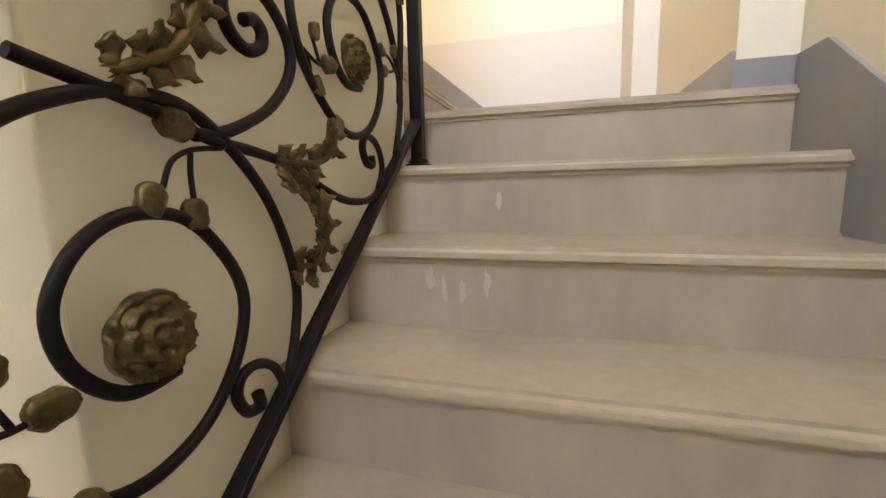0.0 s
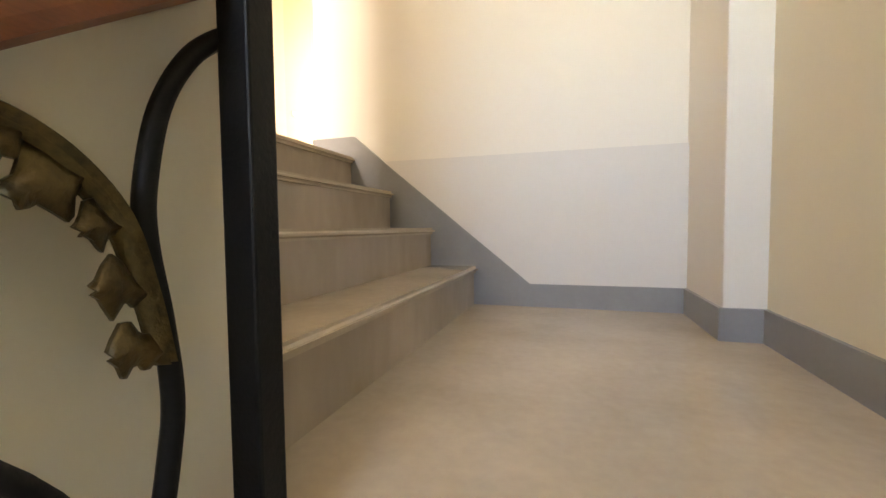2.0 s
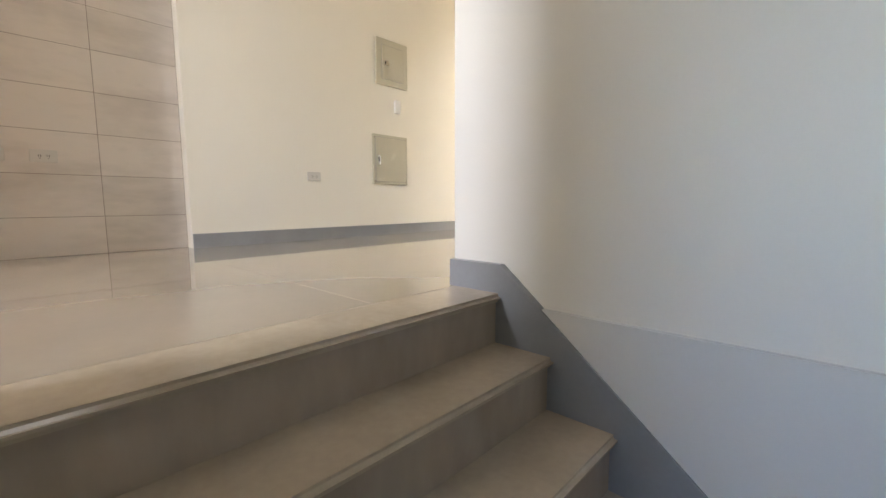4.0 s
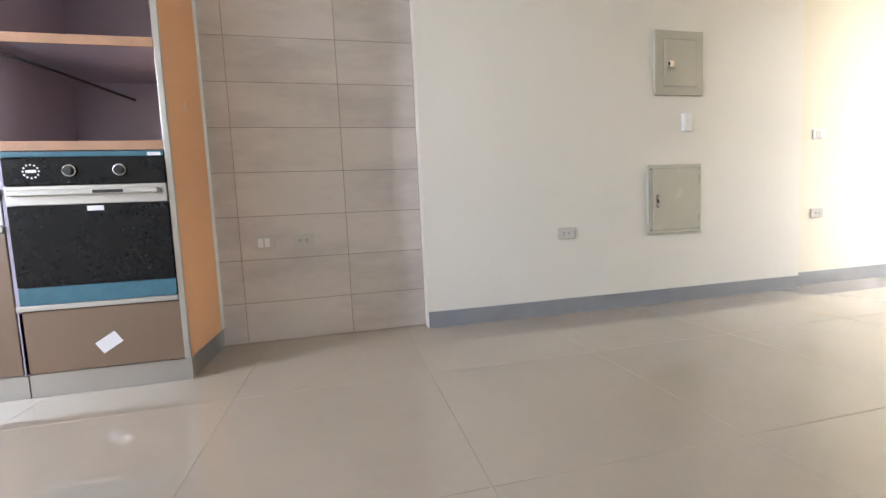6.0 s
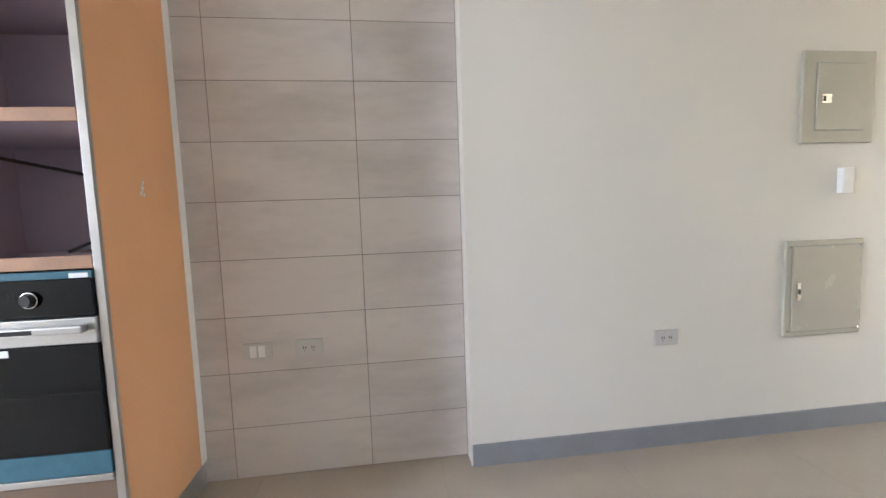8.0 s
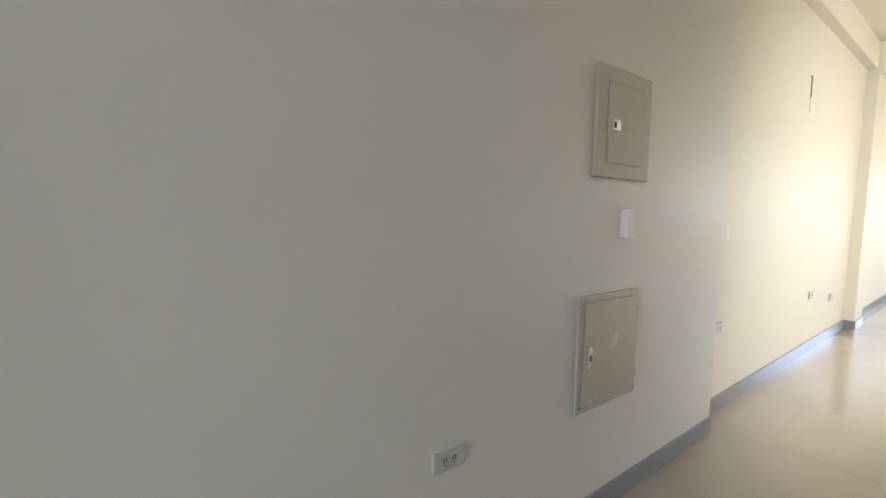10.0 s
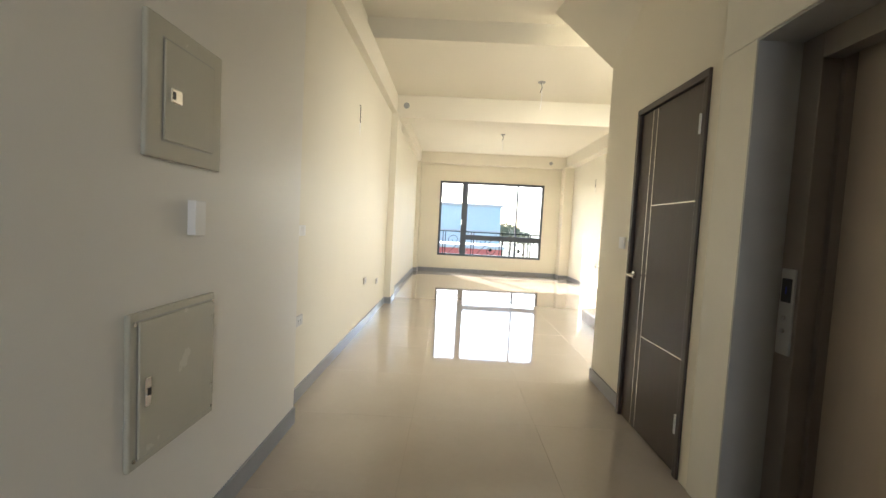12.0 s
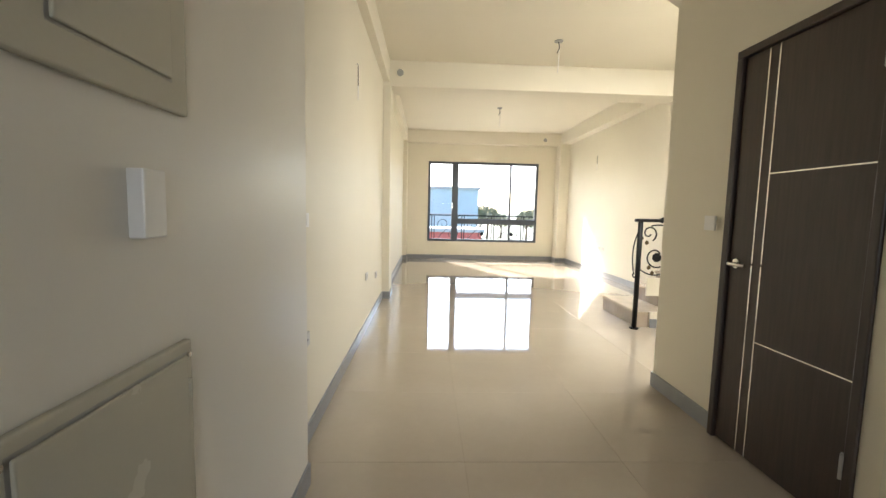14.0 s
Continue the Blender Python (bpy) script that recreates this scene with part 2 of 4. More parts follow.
# underside of the upper flight, rising from the closet corner
v = [bm.verts.new(p) for p in ((2.2, 1.098, 2.64), (1.83, 1.85, TOP + 0.02), (2.172, -0.6, TOP + 0.02), (2.172, 1.09, TOP + 0.02))]
v2 = bm.verts.new((2.172, 1.09, 2.66))
for f in ((v[0], v[1], v[2]), (v[0], v[3], v[1]), (v[1], v[3], v[2]), (v[0], v[2], v[3])):
    bm.faces.new(f)
bm.verts.remove(v2)
bmesh.ops.recalc_face_normals(bm, faces=bm.faces[:])
tagged(part("stair_soffit", bm, CEIL), "cream painted slanting underside of the upper stairs", "soffit", kind="structure")
LY0, LY1, LZ = -1.78, -0.675, 2.115
struct("wall_lift", [(2.195, 2.45, -2.45, LY0, 0, TOP), (2.32, 2.45, LY1, -0.45, 0, TOP), (2.19, 2.45, LY0, LY1, LZ + 0.02, TOP), (2.45, 4.0, -0.6, -0.45, 0, TOP)],
       PAINT, "cream painted lift shaft wall", "wall")
struct("wall_stair_north", [(2.195, 4.2, -2.628, -2.45, -0.9, TOP)], PAINT_STAIR, "white painted stairwell wall beside the lift shaft", "wall")
struct("stair_wall_ledge", [(2.44, 3.885, -2.648, -2.628, -0.9, -0.03)], PAINT_DADO, "grey-white painted thicker lower wall with a narrow ledge", "wall")
struct("column_stair", [(3.885, 4.14, -3.06, -2.60, -0.9, TOP)], PAINT_STAIR, "white painted corner column on the stair landing", "column", 0.004)
struct("wall_stair_east", [(4.0, 4.35, -4.06, -2.60, LOW, TOP)], PAINT, "cream painted outer wall of the stair landing", "wall")
struct("wall_stair_east_flight", [(4.14, 4.35, -7.2, -4.06, LOW, TOP)], PAINT, "cream painted outer wall beside the lower flight", "wall")
struct("wall_stair_core", [(2.36, 3.10, -5.09, -4.12, LOW, TOP)], PAINT, "cream painted wall behind the iron railing", "wall", 0.004)
struct("wall_stair_west", [(2.22, 2.36, -7.2, -4.12, LOW, TOP)], PAINT, "cream painted wall between kitchen and stairs", "wall")
# unseen closing wall; its two openings are added around the fill lamps
struct("wall_south", [(-0.3, 1.4, -7.35, -7.2, LOW, TOP), (2.15, 2.9, -7.35, -7.2, LOW, TOP), (1.4, 2.15, -7.35, -7.2, LOW, 1.0), (1.4, 2.15, -7.35, -7.2, 2.3, TOP),
                      (2.9, 4.1, -7.35, -7.2, LOW, 0.5), (2.9, 4.1, -7.35, -7.2, 2.1, TOP), (4.1, 4.35, -7.35, -7.2, LOW, TOP)], PAINT,
       "unseen cream painted rear wall with openings added for the fill lamps", "wall")
struct("lower_floor", [(2.2, 4.35, -7.35, -2.45, LOW - 0.1, LOW)], STONE, "beige stone floor at the foot of the stairs", "floor")
struct("ceiling", [(-0.3, 4.35, -7.35, 2.06, TOP, TOP + 0.15), (-0.3, 4.2, 2.06, 9.16, 3.23, TOP + 0.15)], CEIL, "cream painted ceiling in two levels", "ceiling")
struct("beam", [(-0.1, 4.05, 4.0, 4.42, 2.89, 3.23)], CEIL, "cream painted ceiling beam across the hall", "beam", 0.004)
struct("beam_window", [(-0.1, 4.05, 8.8, 9.0, 2.93, 3.23)], CEIL, "cream painted ceiling beam over the window", "beam", 0.004)
struct("beam_side_west", [(-0.1, 0.0, 4.42, 8.8, 2.95, 3.23), (-0.1, -0.02, 0.0, 4.0, 2.95, 3.23)], CEIL, "cream painted edge beam along the wall", "beam")
struct("beam_side_east", [(3.85, 4.05, 4.42, 8.8, 2.95, 3.23)], CEIL, "cream painted edge beam along the wall", "beam")
BH = 0.1
struct("baseboard", [(0.0, 0.012, -2.90, 0.0, 0, BH), (-0.1, -0.0, -0.0, 0.012, 0, BH), (-0.1, -0.088, 0.012, 3.968, 0, BH), (-0.1, 0.012, 3.968, 3.98, 0, BH),
                     (0.0, 0.012, 3.98, 4.4, 0, BH), (-0.1, -0.088, 4.4, 8.72, 0, BH), (-0.1, 0.012, 8.708, 8.72, 0, BH), (0.0, 0.012, 8.72, 8.988, 0, BH),
                     (0.0, 3.8, 8.988, 9.0, 0, BH), (3.788, 3.8, 8.65, 8.988, 0, BH), (3.788, 4.05, 8.638, 8.65, 0, BH), (4.038, 4.05, 3.6, 8.638, 0, BH),
                     (2.183, 2.195, 0.448, 1.1, 0, BH), (2.183, 2.9, 1.1, 1.112, 0, BH), (2.186, 2.195, -2.628, LY0 - 0.09, 0, BH)],
       SKIRT, "grey tile baseboard at the foot of the walls", "baseboard")

# ---- stairs ----
NX = [2.43 + 0.205 * i for i in range(4)]
SR = 0.175
bm = bmesh.new()
slope = SR / 0.205
prism(bm, [(2.195, 0.0), (2.195, 0.1), (2.425, 0.1), (3.275, -0.6), (3.885, -0.6), (3.885, -0.7), (2.9, -0.7)], 'y', -2.656, -2.629)
tagged(part("skirting_stair", bm, SKIRT), "grey tile skirting that climbs along the stairs", "skirting", kind="structure")
struct("skirting_landing", [(3.873, 3.885, -3.072, -2.656, -0.7, -0.6), (3.885, 4.0, -3.072, -3.06, -0.7, -0.6), (3.988, 4.0, -4.06, -3.072, -0.7, -0.6), (3.988, 4.14, -4.072, -4.06, -0.875, -0.625)],
       SKIRT, "grey tile skirting round the landing", "skirting")
bm = bmesh.new()
prism(bm, [(-4.075, -0.875), (-4.075, -0.625), (-4.20, -0.625), (-6.2, -0.6 - 2.0 * SR / 0.24), (-6.2, -0.87 - 2.0 * SR / 0.24)], 'x', 4.128, 4.14)
tagged(part("skirting_flight", bm, SKIRT), "grey tile skirting along the lower flight", "skirting", kind="structure")


def stair_tread(parent, dims, axis, sign):
    """A stone tread with a rounded nose on the side given."""
    x0, x1, y0, y1, z0, z1 = dims
    b = box(bmesh.new(), *dims)
    es = []
    for e in b.edges:
        c = (e.verts[0].co + e.verts[1].co) / 2
        if abs((c.x if axis == 'x' else c.y) - {('x', 1): x1, ('x', -1): x0, ('y', -1): y0, ('y', 1): y1}[(axis, sign)]) < 1e-5:
            d = abs(e.verts[0].co.z - e.verts[1].co.z)
            if d < 1e-6:
                es.append(e)
    bmesh.ops.bevel(b, geom=es, offset=0.012, segments=3, affect='EDGES')
    return part("tread", b, STONE, parent)


stairs = new("staircase")
tagged(stairs, "beige polished stone staircase with rounded nosings", "staircase", kind="structure")
# upper flight towards the hall
stair_tread(stairs, (2.225, NX[0], -4.11, -2.656, -0.03, 0.0), 'x', 1)
cube("riser", (2.26, NX[0] - 0.02, -4.11, -2.657, -0.3, -0.03), RISER, stairs)
for i in (1, 2, 3):
    stair_tread(stairs, (NX[i - 1] - 0.02, NX[i], -4.11, -2.657, -SR * i - 0.03, -SR * i), 'x', 1)
    cube("riser", (NX[i] - 0.2, NX[i] - 0.02, -4.11, -2.658, -SR * (i + 1) - 0.1, -SR * i - 0.03), RISER, stairs)
cube("landing_slab", (2.8, 4.0, -4.07, -2.60, -0.9, -0.735), RISER, stairs)
stair_tread(stairs, (NX[3] - 0.02, 4.128, -4.104, -2.65, -0.735, -0.70), 'y', -1)
cube("riser", (3.115, 4.13, -4.085, -3.95, -0.96, -0.735), RISER, stairs)
for k in range(1, 10):
    y, z = -4.104 - 0.234 * k, -0.7 - SR * k
    stair_tread(stairs, (3.115, 4.128, y, y + 0.234 + 0.02, z - 0.035, z), 'y', -1)
    cube("riser", (3.115, 4.13, y + 0.02, y + 0.234, z - 0.26, z - 0.035), RISER, stairs)

rs = random.Random(4)
for k, x0 in ((2, 3.34), (2, 3.38), (2, 3.43), (1, 3.42), (2, 3.31)):
    bm = bmesh.new()
    y, z = -4.104 - 0.234 * k + 0.02, -0.7 - SR * k - 0.085 + rs.uniform(-0.015, 0.015)
    pts = [(x0 + rs.uniform(0.004, 0.011) * math.cos(a), z + rs.uniform(0.012, 0.034) * math.sin(a)) for a in [j2 * 0.7 for j2 in range(9)]]
    prism(bm, pts, 'y', y - 0.0012, y + 0.001)
    part("paint_smear", bm, SMEAR, stairs, "thin whitish smear")

# ---- windows and doors ----
def frame_bars(parent, bars, material):
    for n, d in bars:
        cube(n, d, material, parent, 0.006)


win = new("window_1")
tagged(win, "wide dark grey aluminium window with a low row of panes", "window", kind="structure")
YF0, YF1 = 8.985, 9.07
MX, TX, TZ = 1.22, 2.65, 0.98
frame_bars(win, [("window_frame", (WX0, WX1, YF0, YF1, WZ0, WZ0 + 0.06)), ("window_frame", (WX0, WX1, YF0, YF1, WZ1 - 0.06, WZ1)),
                 ("window_frame", (WX0, WX0 + 0.06, YF0, YF1, WZ0 + 0.06, WZ1 - 0.06)), ("window_frame", (WX1 - 0.06, WX1, YF0, YF1, WZ0 + 0.06, WZ1 - 0.06)),
                 ("mullion", (MX - 0.08, MX + 0.08, YF0 - 0.01, YF1, WZ0 + 0.06, WZ1 - 0.06)), ("transom", (MX + 0.08, WX1 - 0.06, YF0 - 0.004, YF1, TZ - 0.07, TZ + 0.07)),
                 ("mullion", (TX - 0.025, TX + 0.025, YF0, YF1, TZ + 0.07, WZ1 - 0.06)), ("mullion", (TX - 0.025, TX + 0.025, YF0, YF1, WZ0 + 0.06, TZ - 0.07))], ALU)
cube("window_handle", (MX - 0.075, MX - 0.055, YF0 - 0.045, YF0 - 0.011, 1.30, 1.45), CHROME, win, 0.005)
cube("window_latch", (TX - 0.022, TX + 0.012, YF0 - 0.03, YF0, 1.6, 1.72), ALU, win, 0.004)
for x0, x1, z0, z1 in ((WX0 + 0.06, MX - 0.08, WZ0 + 0.06, WZ1 - 0.06), (MX + 0.08, TX - 0.025, TZ + 0.07, WZ1 - 0.06), (TX + 0.025, WX1 - 0.06, TZ + 0.07, WZ1 - 0.06),
                       (MX + 0.08, TX - 0.025, WZ0 + 0.06, TZ - 0.07), (TX + 0.025, WX1 - 0.06, WZ0 + 0.06, TZ - 0.07)):
    pane = cube("pane", (x0, x1, 9.03, 9.036, z0, z1), GLASS, win)
    pane.visible_shadow = False

door = new("door_1")
tagged(door, "closed dark brown veneered door with thin metal inlays", "door", kind="structure")
frame_bars(door, [("door_frame", (2.155, 2.30, -0.36, -0.318, 0, 2.078)), ("door_frame", (2.155, 2.30, 0.404, 0.446, 0, 2.078)), ("door_frame", (2.155, 2.30, -0.36, 0.446, 2.078, 2.12))], DARKWOOD)
cube("door_leaf", (2.175, 2.215, -0.315, 0.401, 0.008, 2.075), DARKWOOD, door, 0.003)
for y in (0.244, 0.184):
    cube("metal_inlay", (2.1725, 2.177, y - 0.004, y + 0.004, 0.01, 2.073), CHROME, door)
for z in (0.62, 1.46):
    cube("metal_inlay", (2.1725, 2.177, -0.313, 0.180, z - 0.003, z + 0.003), CHROME, door)
bm = bmesh.new()
disc(bm, (2.168, 0.342, 1.0), (1, 0, 0), 0.026, 0.007, 24, 0.002)
tube(bm, [(2.165, 0.342, 1.0), (2.125, 0.342, 1.0), (2.118, 0.335, 1.0), (2.115, 0.317, 1.0), (2.115, 0.217, 1.0)], 0.010, 0.009, 10)
part("door_handle", bm, CHROME, door, "satin chrome lever handle")
for z in (0.28, 1.85):
    bm = bmesh.new()
    disc(bm, (2.156, -0.316, z), (0, 0, 1), 0.008, 0.05, 12)
    box(bm, 2.168, 2.178, -0.314, -0.298, z - 0.05, z + 0.05)
    part("hinge", bm, STEEL, door)

lift = new("door_2")
tagged(lift, "closed bronze lift door in a grey metal reveal", "lift door", kind="structure")
cube("side_panel", (2.160, 2.318, LY1, -0.452, 0.002, LZ), GLOSSPANEL, lift, 0.002, "glossy cream side panel")
cube("head_panel", (2.160, 2.188, LY0 - 0.08, -0.452, LZ + 0.004, 3.0), GLOSSPANEL, lift, 0.002, "glossy cream head panel")
cube("side_panel", (2.160, 2.194, LY0 - 0.08, LY0, 0.002, LZ), GLOSSPANEL, lift, 0.002)
cube("reveal", (2.158, 2.40, LY1 - 0.012, LY1 - 0.001, 0.001, LZ - 0.012), LIFTSTEEL, lift, 0.001)
cube("reveal", (2.158, 2.40, LY0 + 0.001, LY0 + 0.012, 0.001, LZ - 0.012), LIFTSTEEL, lift, 0.001)
cube("reveal", (2.158, 2.40, LY0 + 0.001, LY1 - 0.001, LZ - 0.012, LZ - 0.001), LIFTSTEEL, lift, 0.001)
cube("jamb", (2.34, 2.42, LY1 - 0.115, LY1 - 0.013, 0.001, LZ - 0.013), LIFTFRAME, lift, 0.003)
cube("jamb", (2.34, 2.42, LY0 + 0.013, LY0 + 0.115, 0.001, LZ - 0.013), LIFTFRAME, lift, 0.003)
cube("head_jamb", (2.34, 2.42, LY0 + 0.115, LY1 - 0.115, LZ - 0.115, LZ - 0.013), LIFTFRAME, lift, 0.003)
cube("inner_jamb", (2.42, 2.48, LY1 - 0.135, LY1 - 0.02, 0.001, LZ - 0.02), LIFTFRAME, lift)
cube("door_panel", (2.46, 2.485, LY0 + 0.02, LY1 - 0.02, 0.004, LZ - 0.03), LIFTDOOR, lift)
cube("back_plate", (2.49, 2.5, LY0 - 0.1, LY1 + 0.05, 0, LZ + 0.1), LIFTFRAME, lift)
cp = cube("call_panel", (2.330, 2.341, LY1 - 0.10, LY1 - 0.03, 0.80, 1.16), LIFTSTEEL, lift, 0.003, "satin grey metal lift call panel")
cube("display", (2.327, 2.331, LY1 - 0.09, LY1 - 0.04, 1.02, 1.12), DARKPL, cp, 0.001)
dig = cube("display_bar", (2.3262, 2.3272, LY1 - 0.068, LY1 - 0.062, 1.055, 1.085), BLUEPRINT, cp)
for z in (0.90, 0.955):
    part("call_button", disc(bmesh.new(), (2.328, LY1 - 0.065, z), (1, 0, 0), 0.009, 0.004, 16, 0.001), CHROME, cp)


# ---- railings ----
def spiral(cy, cz, r0, r1, a0, a1, n=40):
    """Points of a spiral in the railing's plane: radius r0 at angle a0 to r1 at a1, degrees."""
    return [(cy + (r0 + (r1 - r0) * k / n) * math.cos(radians(a0 + (a1 - a0) * k / n)), cz + (r0 + (r1 - r0) * k / n) * math.sin(radians(a0 + (a1 - a0) * k / n))) for k in range(n + 1)]


def bez(p0, p1, p2, p3, n=18):
    out = []
    for k in range(n + 1):
        t = k / n
        out.append(tuple((1 - t) ** 3 * a + 3 * (1 - t) ** 2 * t * b + 3 * (1 - t) * t * t * c + t ** 3 * d for a, b, c, d in zip(p0, p1, p2, p3)))
    return out


class Plane:
    """Puts the points of a flat railing design into its plane."""

    def __init__(self, f):
        self.f = f

    def pts(self, uv, off=0.0):
        return [self.f(u, w, off) for u, w in uv]


def rose_mesh(pl, u, w, r, off=0.0, seed=3):
    """A cast flower head: one surface of overlapping cupped petals."""
    rnd = random.Random(seed)
    petals = []
    for ring, (cnt, rr, pr, h) in enumerate(((8, 0.74, 0.34, 0.16), (7, 0.48, 0.30, 0.34), (4, 0.22, 0.24, 0.48), (1, 0.0, 0.16, 0.56))):
        for k in range(cnt):
            a = 2 * math.pi * k / cnt + ring * 0.4 + rnd.uniform(-0.12, 0.12)
            petals.append((rr * math.cos(a), rr * math.sin(a), pr * rnd.uniform(0.9, 1.12), h + rnd.uniform(-0.03, 0.03)))

    def height(x, y):
        best = 0.0
        for px, py, pr, h in petals:
            d = math.hypot(x - px, y - py) / pr
            if d < 1:
                best = max(best, h + 0.10 * d * d - 0.05 + (0.05 if d > 0.6 else 0.0))
        return best
    bm = bmesh.new()
    NA, NR = 56, 22
    mid = bm.verts.new(pl.f(u, w, off + r * height(0, 0)))
    rings = []
    for i in range(1, NR + 1):
        ring = []
        for k in range(NA):
            a = 2 * math.pi * k / NA
            edge = 0.93 + 0.09 * abs(math.sin(4 * a + 0.2)) ** 0.5
            x, y = edge * i / NR * math.cos(a), edge * i / NR * math.sin(a)
            ring.append(bm.verts.new(pl.f(u + r * x, w + r * y, off + (r * height(x, y) if i < NR else 0.0))))
        rings.append(ring)
    for k in range(NA):
        bm.faces.new((mid, rings[0][k], rings[0][(k + 1) % NA]))
    for a, b in zip(rings, rings[1:]):
        for k in range(NA):
            bm.faces.new((a[k], a[(k + 1) % NA], b[(k + 1) % NA], b[k]))
    bm.faces.new(rings[-1])
    for f in bm.faces:
        f.smooth = len(f.verts) < 10
    bmesh.ops.recalc_face_normals(bm, faces=bm.faces[:])
    return bm


def rail_bar(pl, uv, parent, name="scroll", r0=0.0075, r1=None):
    return part(name, tube(bmesh.new(), pl.pts(uv), r0, r1, 8), IRON, parent)


def bud(pl, u, w, r, parent, off=0.0):
    bm = bmesh.new()
    ret = bmesh.ops.create_uvsphere(bm, u_segments=10, v_segments=8, radius=1.0)
    for v in ret["verts"]:
        x, y, z = v.co
        k = 1 - 0.45 * max(0, y)
        v.co = Vector(pl.f(u + r * x * k, w + r * 1.2 * y, off + 0.5 * r * z + 0.15 * r * math.sin(5 * x)))
    for f in bm.faces:
        f.smooth = True
    return part("leaf", bm, BRONZE, parent, "small rubbed bronze leaf")


stair_rail = thing("stair_railing", "black wrought iron railing with bronze roses and leaves, wooden handrail", "railing", at=(3.16, -4.17, -0.875))
# local frame of the thing: offsets from its base
rp = Plane(lambda u, w, off: (off - LEAN * (w - low_z(u)), u + 4.17, w + 0.875))
SL = 0.76
LEAN = 0.04


def low_z(y):
    return -0.853 + SL * (y + 4.33)


def top_z(y):
    return -0.237 + 0.71 * (y + 4.328) if y > -4.65 else -0.466 + 0.55 * (y + 4.65)


def bar_box(name, p, q, w, h, material, parent, bevel=0.003):
    """A straight rectangular bar in the railing's plane from p to q."""
    bm = bmesh.new()
    d = Vector((0, q[0] - p[0], q[1] - p[1]))
    L = d.length
    box(bm, -w / 2, w / 2, 0, L, -h / 2, h / 2, bevel)
    a = math.atan2(d.z, d.y)
    bmesh.ops.transform(bm, matrix=Matrix.Translation((-LEAN * max(0.0, p[1] - low_z(p[0])), p[0] + 4.17, p[1] + 0.875)) @ Matrix.Rotation(a, 4, 'X'), verts=bm.verts[:])
    return part(name, bm, material, parent)


Y0 = -6.3
bar_box("bottom_rail", (Y0, low_z(Y0)), (-4.18, low_z(-4.18)), 0.03, 0.016, IRON, stair_rail)
bar_box("handrail", (Y0, top_z(Y0) + 0.03), (-4.645, top_z(-4.65) + 0.033), 0.062, 0.05, HANDRAIL, stair_rail, 0.014)
bar_box("handrail", (-4.65, top_z(-4.65) + 0.03), (-4.10, top_z(-4.10) + 0.03), 0.062, 0.05, HANDRAIL, stair_rail, 0.014)
post = bar_box("post", (-4.17, -0.875), (-4.17, top_z(-4.17) + 0.01), 0.036, 0.036, IRON, stair_rail)
bm = bmesh.new()
disc(bm, (0, 0, 0.006), (0, 0, 1), 0.042, 0.006, 28, 0.003)
disc(bm, (0, 0, 0.018), (0, 0, 1), 0.030, 0.008, 24, 0.004)
part("base_flange", bm, IRON, stair_rail)


def smooth(pts, n=6):
    """A smooth line through a few control points."""
    p = [pts[0]] + list(pts) + [pts[-1]]
    out = []
    for a, b, c, d in zip(p, p[1:], p[2:], p[3:]):
        for k in range(n):
            t = k / n
            out.append(tuple(0.5 * (2 * y + (z - x) * t + (2 * x - 5 * y + 4 * z - w) * t * t + (3 * y - x - 3 * z + w) * t ** 3) for x, y, z, w in zip(a, b, c, d)))
    return out + [tuple(pts[-1])]


